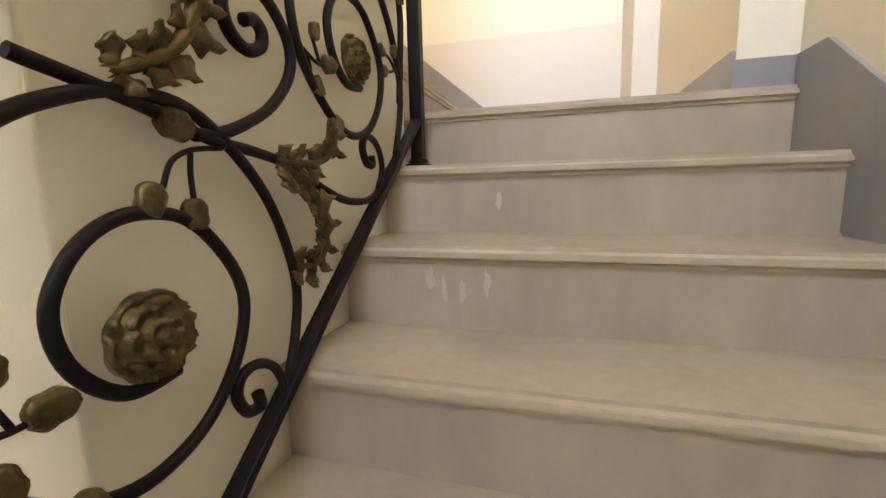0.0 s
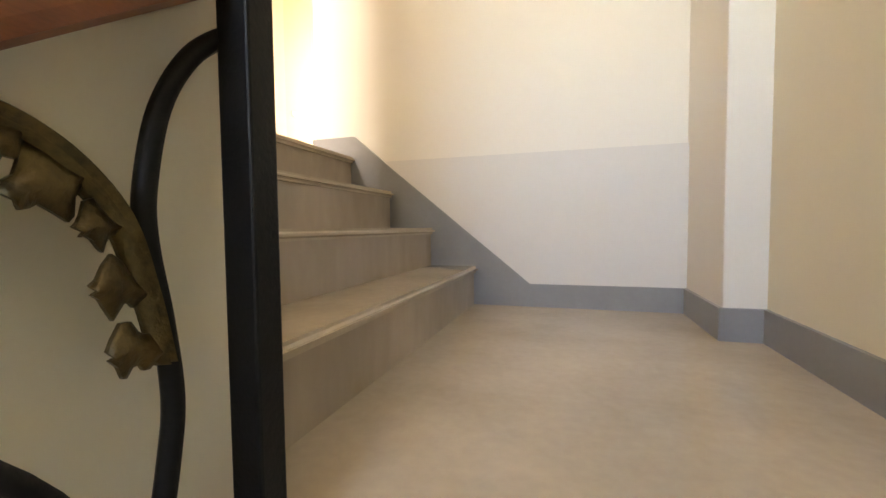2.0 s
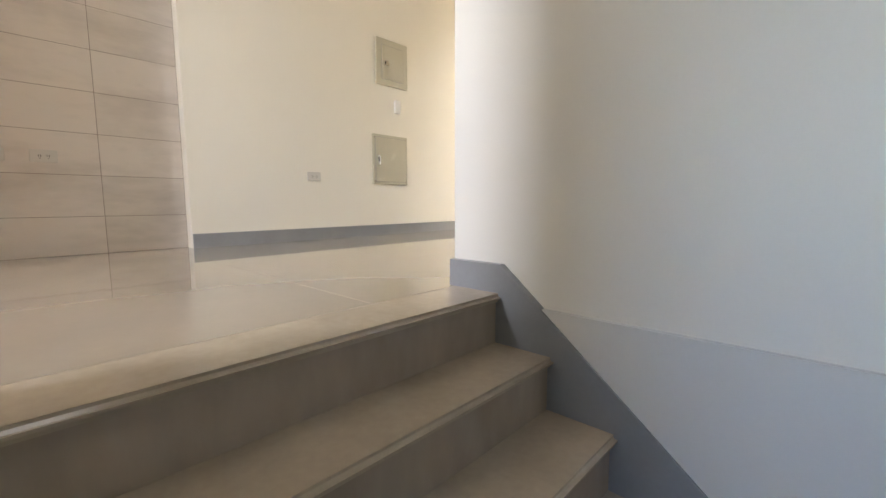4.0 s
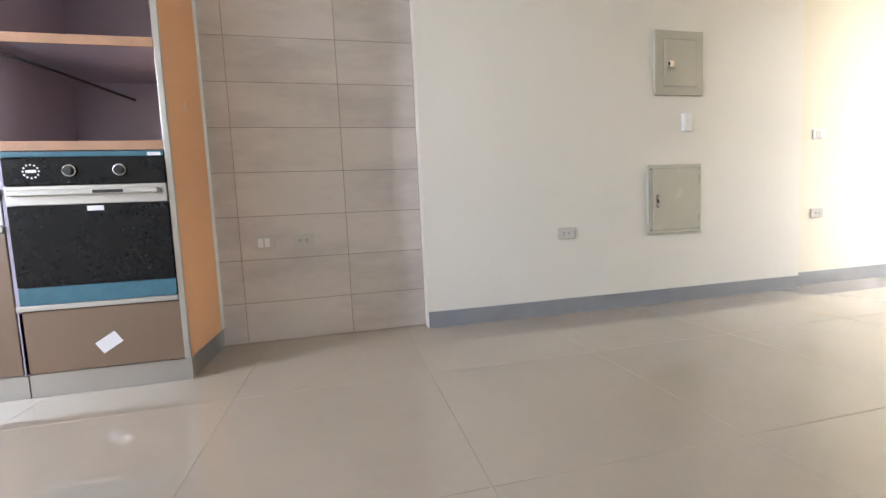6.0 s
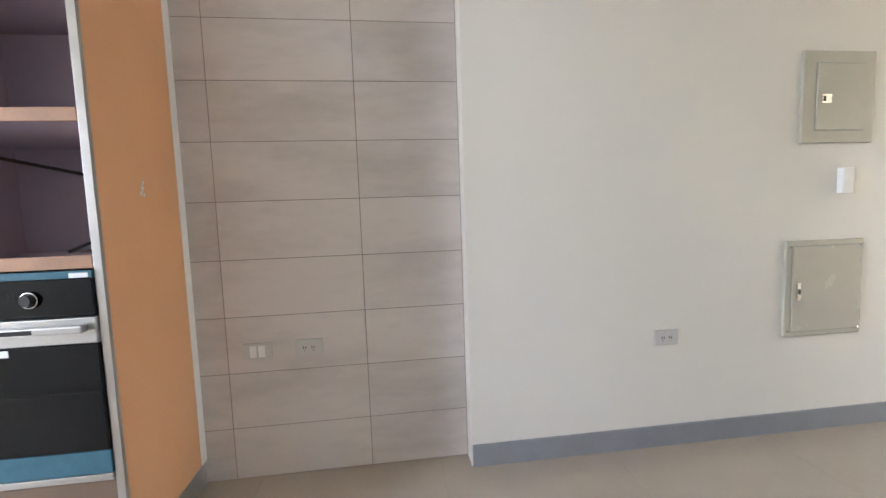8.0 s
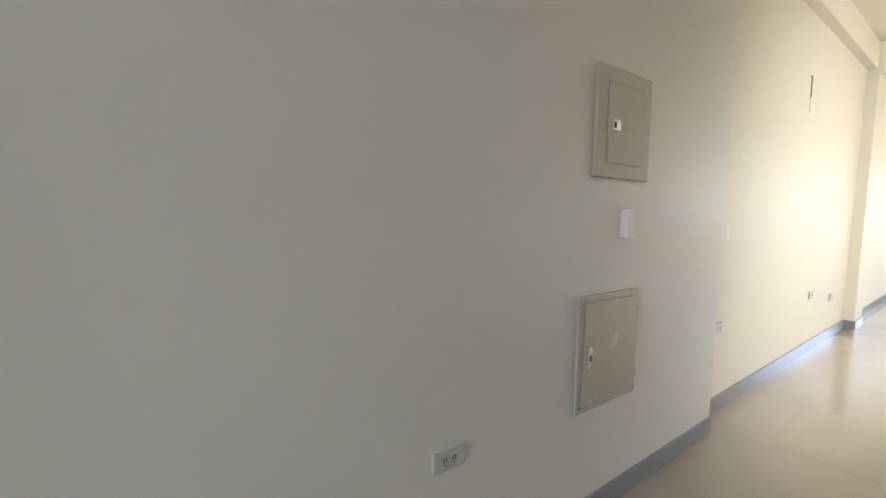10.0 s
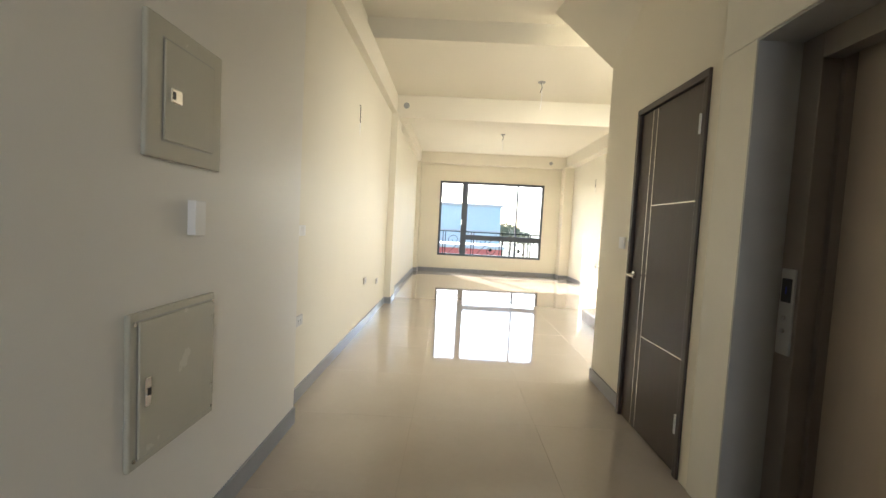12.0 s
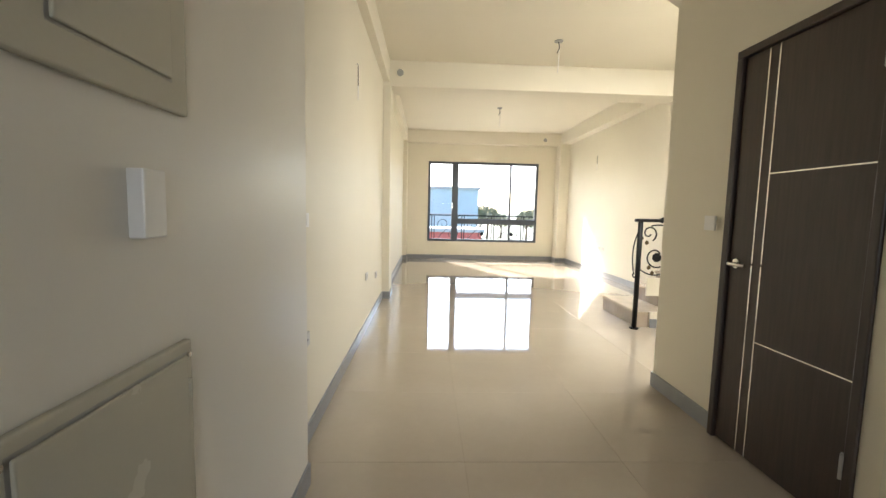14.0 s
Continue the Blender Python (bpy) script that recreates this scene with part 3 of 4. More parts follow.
def acanthus_mesh(pl, spine, width, lobes, off=0.006, seed=1):
    """A cast acanthus leaf: a grooved rib along the spine with torn, curling lobes on both sides."""
    rnd = random.Random(seed)
    bm = bmesh.new()
    line = smooth(spine, 8)
    n = len(line)

    def strip(rows):
        front = [[bm.verts.new(pl.f(*q)) for q in r] for r in rows]
        back = [[bm.verts.new(pl.f(a, b, c - 0.004)) for a, b, c in r] for r in rows]
        m = len(rows[0])
        for g in (front, back):
            for r, q in zip(g, g[1:]):
                for i in range(m - 1):
                    bm.faces.new((r[i], r[i + 1], q[i + 1], q[i])).smooth = True
        for r in range(len(rows) - 1):
            for j in (0, m - 1):
                bm.faces.new((front[r][j], front[r + 1][j], back[r + 1][j], back[r][j]))
        for e in (0, len(rows) - 1):
            for j in range(m - 1):
                bm.faces.new((front[e][j], front[e][j + 1], back[e][j + 1], back[e][j]))
    rows = []
    for k, (u, w) in enumerate(line):
        (a, b), (c, d) = line[max(0, k - 1)], line[min(n - 1, k + 1)]
        L = math.hypot(c - a, d - b) or 1
        nu, nw = -(d - b) / L, (c - a) / L
        t = k / (n - 1)
        half = width * (0.22 + 0.18 * math.sin(math.pi * t)) * (1 - 0.45 * t)
        rows.append([(u + q * half * nu, w + q * half * nw, off + 0.010 * (1 - q * q) + (0.004 if abs(q) == 0.4 else 0) - (0.003 if q == 0 else 0)) for q in (-1, -0.4, 0, 0.4, 1)])
    strip(rows)
    for i in range(lobes):
        t = (i + 0.4) / lobes
        k = min(n - 2, int(t * (n - 1)))
        u, w = line[k]
        d0 = math.atan2(line[k + 1][1] - w, line[k + 1][0] - u)
        for side in (-1, 1):
            if rnd.random() < 0.04 or (side < 0 and t < 0.45 and lobes > 8):
                continue
            size = width * (0.82 + 0.5 * math.sin(math.pi * (0.2 + 0.7 * t))) * rnd.uniform(0.8, 1.2)
            a = d0 + side * rnd.uniform(0.75, 1.15)
            rows = []
            cu, cw = u + side * 0.004 * math.cos(d0 + 1.57), w + side * 0.004 * math.sin(d0 + 1.57)
            for m in range(8):
                q = m / 7
                bite = 0.72 + 0.28 * math.cos(9 * q + i)
                half = size * 0.56 * (0.55 + 0.6 * math.sin(math.pi * min(1, q * 0.95))) * bite * (1 - 0.55 * q ** 3)
                ca, sa = math.cos(a), math.sin(a)
                rows.append([(cu - v * half * sa, cw + v * half * ca, off + 0.006 + 0.010 * q * q - 0.004 * v * v + (0.003 if v == 0 else 0)) for v in (-1, -0.5, 0, 0.5, 1)])
                cu, cw = cu + ca * size / 7, cw + sa * size / 7
                a += side * rnd.uniform(0.02, 0.16)
            strip(rows)
    bmesh.ops.recalc_face_normals(bm, faces=bm.faces[:])
    return bm


def bud_leaf(u, w, r, ang):
    """A small cupped leaf with a folded middle."""
    bm = bmesh.new()
    ca, sa = math.cos(radians(ang)), math.sin(radians(ang))
    rows = []
    for k in range(9):
        t = k / 8
        half = r * (0.25 + 0.95 * math.sin(math.pi * (0.08 + 0.86 * t)) ** 0.8) * (1.0 + 0.12 * math.sin(9 * t))
        a = (t - 0.5) * 2.5 * r
        rows.append([(u + a * ca - v * half * sa, w + a * sa + v * half * ca, 0.004 + 0.35 * r * (1 - v * v) - 0.12 * r * (1 if v == 0 else 0) + 0.2 * r * t * t) for v in (-1, -0.6, -0.25, 0, 0.25, 0.6, 1)])
    front = [[bm.verts.new(rp.f(*q)) for q in g] for g in rows]
    back = [[bm.verts.new(rp.f(a, b, -c * 0.5)) for a, b, c in g] for g in rows]
    for g in (front, back):
        for p, q in zip(g, g[1:]):
            for i in range(6):
                bm.faces.new((p[i], p[i + 1], q[i + 1], q[i])).smooth = True
    for i in range(8):
        for j in (0, 6):
            bm.faces.new((front[i][j], front[i + 1][j], back[i + 1][j], back[i][j]))
    for e in (0, 8):
        for j in range(6):
            bm.faces.new((front[e][j], front[e][j + 1], back[e][j + 1], back[e][j]))
    bmesh.ops.recalc_face_normals(bm, faces=bm.faces[:])
    return part("leaf", bm, BRONZE, stair_rail, "small rubbed bronze leaf")


LOOP = [(-4.51, -0.717), (-4.567, -0.719), (-4.611, -0.676), (-4.62, -0.616), (-4.588, -0.562), (-4.535, -0.537), (-4.469, -0.549), (-4.418, -0.606), (-4.4, -0.667),
        (-4.426, -0.74), (-4.486, -0.801), (-4.565, -0.822), (-4.637, -0.793), (-4.705, -0.722), (-4.729, -0.655), (-4.725, -0.58), (-4.69, -0.51), (-4.64, -0.460),
        (-4.588, -0.43), (-4.52, -0.411), (-4.433, -0.425), (-4.335, -0.521), (-4.288, -0.65), (-4.301, -0.745), (-4.347, -0.845)]
CURL = [(-4.592, -0.438), (-4.612, -0.478), (-4.606, -0.512), (-4.582, -0.530), (-4.55, -0.530), (-4.522, -0.503), (-4.528, -0.476), (-4.552, -0.470), (-4.565, -0.484), (-4.556, -0.497)]
FOOT_CURL = [(-4.464, -0.93), (-4.433, -0.884), (-4.446, -0.839), (-4.479, -0.818), (-4.511, -0.822), (-4.523, -0.846), (-4.51, -0.874), (-4.485, -0.879), (-4.487, -0.858)]
BOW = [(-4.44, -0.91), (-4.475, -0.943), (-4.533, -0.958), (-4.615, -0.953), (-4.695, -0.926), (-4.787, -0.889), (-4.851, -0.875), (-4.93, -0.864), (-5.02, -0.835), (-5.12, -0.812)]
HOOK = [(-4.95, -0.862), (-4.91, -0.856), (-4.863, -0.838), (-4.804, -0.804), (-4.752, -0.747), (-4.746, -0.694), (-4.784, -0.648), (-4.831, -0.638), (-4.868, -0.657), (-4.88, -0.688),
        (-4.870, -0.718), (-4.843, -0.733), (-4.814, -0.722), (-4.806, -0.700), (-4.82, -0.686), (-4.842, -0.693)]


def rail_panel(du, dw):
    """One bay of scrolls, moved along the slope."""
    def s(uv):
        return [(u + du, w + dw) for u, w in uv]
    for nm, line, r0, r1 in (("big_scroll", LOOP, 0.0082, 0.0082), ("scroll", CURL, 0.0078, 0.0105), ("scroll", FOOT_CURL, 0.0065, 0.0095), ("bow", BOW, 0.0078, 0.0078), ("scroll", HOOK, 0.0085, 0.0100)):
        if line is CURL and du:
            continue
        if line is FOOT_CURL and du:
            line = [(u + 0.09, w + 0.055) for u, w in line]
        rail_bar(rp, smooth(s(line)), stair_rail, nm, r0, r1)
    part("rose", rose_mesh(rp, -4.537 + du, -0.667 + dw, 0.050, 0.004, 3), BRONZE, stair_rail, "cast rose in rubbed bronze")
    part("rose_bar", tube(bmesh.new(), rp.pts(s([(-4.51, -0.717), (-4.535, -0.69)])), 0.006, 0.006, 6), IRON, stair_rail)
    for spine, wd, lb, sd in ((((-4.808, -0.892), (-4.743, -0.924), (-4.709, -0.983), (-4.716, -1.033), (-4.749, -1.058), (-4.795, -1.053)), 0.027, 8, 2),
                              (((-4.815, -0.885), (-4.753, -0.888), (-4.694, -0.88), (-4.655, -0.85), (-4.645, -0.819)), 0.023, 6, 5),
                              (((-5.045, -0.812), (-5.0, -0.79), (-4.955, -0.757), (-4.928, -0.70), (-4.935, -0.65)), 0.027, 6, 7)):
        part("acanthus", acanthus_mesh(rp, s(spine), wd, lb, 0.004, sd), BRONZE, stair_rail, "rubbed bronze acanthus leaf")
    for u, w, r, a in ((-4.39, -0.604, 0.016, 160), (-4.385, -0.65, 0.017, 190), (-4.318, -0.588, 0.015, 80), (-4.668, -0.652, 0.015, 80), (-4.632, -0.70, 0.019, 10), (-4.674, -0.746, 0.018, 290),
                       (-4.625, -0.81, 0.022, 200), (-5.017, -0.938, 0.019, 250), (-4.964, -0.957, 0.019, 270), (-4.975, -0.852, 0.022, 170)):
        if du and u > -4.4:
            continue
        bud_leaf(u + du, w + dw, 0.78 * r, a)
    for line in (((-4.375, -0.606), (-4.34, -0.612), (-4.302, -0.64)), ((-4.37, -0.647), (-4.34, -0.642), (-4.308, -0.628)), ((-4.316, -0.60), (-4.305, -0.62), (-4.297, -0.65)),
                 ((-4.735, -0.678), (-4.69, -0.698), (-4.66, -0.706), (-4.63, -0.70)), ((-4.659, -0.704), (-4.668, -0.68), (-4.676, -0.662)), ((-4.70, -0.692), (-4.69, -0.715), (-4.692, -0.735)),
                 ((-5.0, -0.925), (-4.985, -0.895), (-4.955, -0.88), (-4.91, -0.875)), ((-4.962, -0.945), (-4.962, -0.91), (-4.958, -0.884))):
        if du and line[0][0] > -4.4:
            continue
        rail_bar(rp, smooth(s(line), 4), stair_rail, "stem", 0.0034)


for k in range(4):
    rail_panel(-0.505 * k, -0.415 * k)
# bow and leaf beside the top post
rail_bar(rp, smooth([(-4.172, -0.167), (-4.211, -0.201), (-4.243, -0.253), (-4.26, -0.318), (-4.262, -0.362), (-4.254, -0.425), (-4.250, -0.487), (-4.257, -0.535), (-4.275, -0.613), (-4.298, -0.71)]), stair_rail, "bow", 0.0088)
part("acanthus", acanthus_mesh(rp, [(-4.259, -0.455), (-4.269, -0.399), (-4.285, -0.342), (-4.318, -0.301), (-4.355, -0.283), (-4.388, -0.287), (-4.411, -0.306), (-4.415, -0.332), (-4.388, -0.340)], 0.031, 10, 0.004, 11),
     BRONZE, stair_rail, "large rubbed bronze acanthus leaf")

# upper stair beyond the closet
ustairs = new("upper_staircase")
tagged(ustairs, "beige stone steps that begin the upper flight", "staircase", kind="structure")
US = 2.84
for i in range(4):
    x, z = US + 0.27 * i + (0.12 if i else 0.0), SR * (i + 1)
    y1 = 3.55 if i == 0 else 3.5
    stair_tread(ustairs, (x, 4.05, 2.66, y1, z - 0.03, z), 'x', -1)
    cube("riser", (x + 0.02, 4.05, 2.665, y1 - 0.01, z - SR + 0.001, z - 0.03), RISER, ustairs)
    cube("side_panel", (x + 0.16, 4.05, 2.64, 2.66, z - SR, z), PAINT, ustairs)
cube("stringer_skirting", (US + 0.16, 4.05, 2.628, 2.64, 0, 0.1), SKIRT, ustairs)
cube("step_cheek", (US + 0.10, US + 0.24, 2.63, 2.655, 0.36, 0.56), PAINT, ustairs, 0.004)

urail = thing("hall_railing", "black wrought iron stair railing with a thick round newel post", "railing", at=(2.81, 2.60, 0))
up = Plane(lambda u, w, off: (u, off, w))
bm = bmesh.new()
tube(bm, [(0, 0, 0), (0, 0, 1.17)], 0.026, 0.026, 16)
part("post", bm, IRON, urail)
part("base_flange", disc(bmesh.new(), (0, 0, 0.008), (0, 0, 1), 0.048, 0.008, 24, 0.003), IRON, urail)
bm = bmesh.new()
box(bm, -0.06, 0.24, -0.032, 0.032, 1.17, 1.205, 0.012)
part("handrail", bm, IRON, urail)
bm = bmesh.new()
tube(bm, [(0.22, 0, 1.185), (0.30, 0, 1.22), (1.15, 0, 1.85)], 0.028, 0.028, 10)
part("handrail", bm, IRON, urail)
for uv, r in ((spiral(0.19, 0.80, 0.16, 0.05, 60, -330, 44), 0.008), (spiral(0.10, 1.05, 0.09, 0.02, -60, 330, 36), 0.008), (bez((-0.04, 0.60), (-0.09, 0.8), (-0.07, 1.0), (0.02, 1.13)), 0.007),
              (bez((0.02, 0.66), (0.2, 0.52), (0.4, 0.62), (0.42, 0.9)) + bez((0.42, 0.9), (0.43, 1.1), (0.30, 1.17), (0.12, 1.13))[1:], 0.008), (spiral(-0.03, 0.60, 0.05, 0.02, 90, -200, 20), 0.007),
              (bez((0.30, 0.52), (0.4, 0.6), (0.6, 0.8), (1.1, 1.12)), 0.012)):
    part("scroll", tube(bmesh.new(), up.pts(uv), r, r, 8), IRON, urail)
part("rose", rose_mesh(Plane(lambda u, w, off: (u, -off, w)), 0.2, 0.79, 0.05), IRON, urail)
for u, w in ((0.08, 0.95), (0.12, 0.68), (0.33, 1.02), (0.02, 1.0), (0.16, 0.62)):
    b = bud(up, u, w, 0.022, urail)

# ---- kitchen tower ----
TY1, TY0, TXF, TXB, TH = -4.078, -4.70, 0.44, -0.10, 2.3
tower = thing("oven_tower", "tall kitchen cabinet with bare orange side and open niches", "kitchen cabinet", at=(0.17, -4.4, 0))


def tw(name, dims, material, bevel=0.0, label="", parent=None):
    ob = cube(name, dims, material, tower if parent is None else parent, bevel, label)
    ob.matrix_parent_inverse = Matrix.Translation((-0.17, 4.4, 0))
    return ob


tw("side_panel", (TXB + 0.05, TXF - 0.012, TY1 - 0.018, TY1, 0.105, TH), ORANGE, 0.001, "bare orange board side")
tw("side_edge", (TXF - 0.012, TXF + 0.004, TY1 - 0.022, TY1 + 0.002, 0.105, TH), STEEL, 0.001, "aluminium edge strip")
tw("wall_filler", (TXB - 0.003, TXB + 0.05, TY1 - 0.016, TY1 + 0.003, 0.105, TH), WHITEPL, 0.002, "white sealant strip along the wall")
tw("side_panel", (TXB, TXF, TY0, TY0 + 0.018, 0.105, TH), CABINT, 0.001)
tw("back_panel", (TXB, TXB + 0.012, TY0 + 0.018, TY1 - 0.018, 0.105, TH), CABINT)
tw("top_panel", (TXB, TXF, TY0, TY1 - 0.018, TH - 0.018, TH), CABINT)
for z in (1.035, 1.46, 1.90):
    sh = tw("shelf", (TXB + 0.012, TXF - 0.005, TY0 + 0.018, TY1 - 0.022, z, z + 0.02), CABINT)
    tw("shelf_edge", (TXF - 0.004, TXF + 0.003, TY0 + 0.018, TY1 - 0.024, z - 0.006, z + 0.033), CARDEDGE, 0.002, "taped tan board edge")
tw("plinth", (TXB, TXF - 0.02, TY0, TY1 - 0.004, 0.0, 0.1), STEEL, 0.001, "brushed aluminium plinth")
dr = tw("drawer_front", (TXF - 0.018, TXF, TY0 + 0.003, TY1 - 0.023, 0.108, 0.372), BROWNFRONT, 0.002, "tan drawer front")
tw("handle_profile", (TXF - 0.02, TXF + 0.012, TY0 + 0.003, TY1 - 0.023, 0.376, 0.398), STEEL, 0.003)
bm = box(bmesh.new(), 0, 0.0012, -0.045, 0.045, -0.028, 0.028)
bmesh.ops.transform(bm, matrix=Matrix.Translation((TXF, -4.385, 0.215)) @ Matrix.Rotation(radians(32), 4, 'X'), verts=bm.verts[:])
st = part("sticker", bm, PAPER, tower, "crooked white paper sticker")
st.matrix_parent_inverse = Matrix.Translation((-0.17, 4.4, 0))
tw("inner_floor", (TXB + 0.012, TXF - 0.02, TY0 + 0.018, TY1 - 0.022, 0.38, 0.395), CABINT)
bm = bmesh.new()
tube(bm, [(TXB + 0.05, -4.13, 1.075), (TXB + 0.10, -4.22, 1.12), (TXB + 0.16, -4.32, 1.10), (TXB + 0.2, -4.40, 1.06)], 0.006, 0.006, 6)
tagged(part("power_cable", bm, DARKPL), "black cable lying in the open cabinet niche", "cable")

bm = bmesh.new()
tube(bm, [(TXF - 0.03, TY0 + 0.03, 1.425), (0.25, -4.55, 1.40), (TXB + 0.12, -4.36, 1.345)], 0.007, 0.007, 6)
tagged(part("black_rod", bm, DARKPL), "thin black rod leaning inside the open niche", "rod")
rs = random.Random(8)
for k in range(5):
    bm = bmesh.new()
    x0, z0 = 0.20 + rs.uniform(-0.012, 0.012), 1.27 + rs.uniform(-0.03, 0.03)
    prism(bm, [(x0 + rs.uniform(0.003, 0.010) * math.cos(a), z0 + rs.uniform(0.003, 0.014) * math.sin(a)) for a in [k2 * 1.05 for k2 in range(6)]], 'y', TY1 - 0.0005, TY1 + 0.0008)
    o = part("scratch", bm, PAPER, tower, "pale chipped scratch")
    o.matrix_parent_inverse = Matrix.Translation((-0.17, 4.4, 0))

oven = thing("oven", "black glass built-in oven with steel handle, still in film", "oven", at=(0.4, -4.4, 0.395))


def ov(name, bm, material, label="", parent=None):
    ob = part(name, bm, material, oven if parent is None else parent, label)
    if parent is None:
        ob.matrix_parent_inverse = Matrix.Translation((-0.4, 4.4, -0.395))
    return ob


OY0, OY1 = TY0 + 0.02, TY1 - 0.024
ov("body", box(bmesh.new(), TXB + 0.05, TXF - 0.006, OY0 + 0.01, OY1 - 0.01, 0.398, 1.02), DARKPL)
ov("control_panel", box(bmesh.new(), TXF - 0.006, TXF + 0.014, OY0, OY1, 0.89, 1.0, 0.003), BLACKGLASS)
ov("door_glass", box(bmesh.new(), TXF - 0.006, TXF + 0.014, OY0, OY1, 0.475, 0.805, 0.003), BLACKGLASS)
ov("door_rail", box(bmesh.new(), TXF - 0.006, TXF + 0.016, OY0, OY1, 0.808, 0.886, 0.003), STEEL)
ov("handle", box(bmesh.new(), TXF + 0.018, TXF + 0.045, OY0 + 0.02, OY1 - 0.02, 0.845, 0.868, 0.005), STEEL)
for y in (OY0 + 0.05, OY1 - 0.05):
    ov("handle_bracket", box(bmesh.new(), TXF + 0.012, TXF + 0.03, y - 0.01, y + 0.01, 0.848, 0.866), STEEL)
ov("film_strip", box(bmesh.new(), TXF - 0.006, TXF + 0.012, OY0, OY1, 0.40, 0.472, 0.002), BLUEFILM, "blue protective film on the lower edge")
ov("film_strip", box(bmesh.new(), TXF - 0.006, TXF + 0.012, OY0, OY1, 1.003, 1.024, 0.001), BLUEFILM, "blue protective film on the upper edge")
ov("badge", box(bmesh.new(), TXF + 0.045, TXF + 0.0465, OY1 - 0.26, OY1 - 0.15, 0.85, 0.863), DARKPL)
ov("sticker", box(bmesh.new(), TXF + 0.014, TXF + 0.0155, OY1 - 0.30, OY1 - 0.24, 0.78, 0.80), PAPER)
ov("sticker", box(bmesh.new(), TXF + 0.012, TXF + 0.0135, OY1 - 0.06, OY1 - 0.01, 1.004, 1.018), PAPER)
for y in (OY1 - 0.165, OY1 - 0.345):
    kn = ov("knob", disc(bmesh.new(), (TXF + 0.024, y, 0.945), (1, 0, 0), 0.018, 0.012, 24, 0.003), DARKPL)
    bm = bmesh.new()
    tube(bm, [(TXF + 0.022, y + 0.022 * math.cos(a), 0.945 + 0.022 * math.sin(a)) for a in [2 * math.pi * k / 24 for k in range(25)]], 0.003, 0.003, 6)
    ov("knob_ring", bm, CHROME)
bm = bmesh.new()
for k in range(12):
    a = 2 * math.pi * k / 12
    disc(bm, (TXF + 0.0148, OY1 - 0.48 + 0.027 * math.cos(a), 0.945 + 0.027 * math.sin(a)), (1, 0, 0), 0.004, 0.0006, 6)
box(bm, TXF + 0.0142, TXF + 0.0152, OY1 - 0.498, OY1 - 0.462, 0.94, 0.951)
ov("round_print", bm, PAPER, "round ring of pale dots with a short bar")

base = thing("base_cabinet", "tan base cabinet with steel handle profile and plinth", "kitchen cabinet", at=(0.17, -5.3, 0))
for nm, d, m_, bv in (("body", (TXB, TXF - 0.02, -6.6, TY0 - 0.004, 0.1, 0.84), CABINT, 0.0), ("plinth", (TXB, TXF - 0.02, -6.6, TY0 - 0.004, 0, 0.098), STEEL, 0.0),
                      ("door", (TXF - 0.018, TXF, -5.30, TY0 - 0.006, 0.108, 0.70), BROWNFRONT, 0.002), ("door", (TXF - 0.018, TXF, -5.9, -5.304, 0.108, 0.70), BROWNFRONT, 0.002),
                      ("handle_profile", (TXF - 0.02, TXF + 0.01, -6.6, TY0 - 0.006, 0.705, 0.73), STEEL, 0.003), ("drawer_front", (TXF - 0.018, TXF, -5.9, TY0 - 0.006, 0.735, 0.835), STEEL, 0.002)):
    o = cube(nm, d, m_, base, bv)
    o.matrix_parent_inverse = Matrix.Translation((-0.17, 5.3, 0))
tagged(cube("worktop", (TXB, TXF + 0.02, -6.6, TY0 - 0.004, 0.841, 0.88), STEEL, None, 0.004), "steel grey worktop on the base cabinets", "worktop")


# ---- electric boxes, switches, sockets ----
def electric_box(y0, y1, z0, z1, inner, rivets):
    ob = thing("electric_box", "beige enamelled metal distribution box set into the wall", "electric box", "boxes on the hall wall", (0, (y0 + y1) / 2, z0))
    inv = Matrix.Translation((0, -(y0 + y1) / 2, -z0))

    def p(name, bm, material, label=""):
        o = part(name, bm, material, ob, label)
        o.matrix_parent_inverse = inv
        return o
    p("frame", box(bmesh.new(), 0.0, 0.018, y0, y1, z0, z1, 0.006, 3), BOXMETAL)
    a0, a1, b0, b1 = y0 + inner, y1 - inner * 0.85, z0 + inner * 0.85, z1 - inner * 0.85
    p("groove", box(bmesh.new(), 0.0178, 0.0184, a0 - 0.005, a1 + 0.005, b0 - 0.005, b1 + 0.005), LIFTSTEEL)
    p("door", box(bmesh.new(), 0.018, 0.025, a0, a1, b0, b1, 0.004, 3), BOXMETAL)
    zc = (z0 + z1) / 2 - 0.01
    p("latch", box(bmesh.new(), 0.0252, 0.031, a0 + 0.02, a0 + (0.075 if not rivets else 0.045), zc - (0.022 if not rivets else 0.045), zc + (0.022 if not rivets else 0.045), 0.003), CHROME, "bright metal latch")
    p("latch_slot", box(bmesh.new(), 0.031, 0.0322, a0 + 0.027, a0 + 0.04, zc - 0.012, zc + 0.012, 0.001), DARKPL)
    if rivets:
        for yy in (y0 + 0.018, y1 - 0.018):
            for zz in (z0 + 0.03, z1 - 0.03):
                p("rivet", disc(bmesh.new(), (0.020, yy, zz), (1, 0, 0), 0.006, 0.003, 10, 0.001), CHROME)
        for zz in (z0 + 0.10, z1 - 0.10):
            p("hinge", disc(bmesh.new(), (0.024, a1 + 0.004, zz), (0, 0, 1), 0.005, 0.02, 10), BOXMETAL)


electric_box(-1.345, -0.915, 0.49, 0.962, 0.032, True)
electric_box(-1.29, -0.90, 1.425, 1.85, 0.07, False)


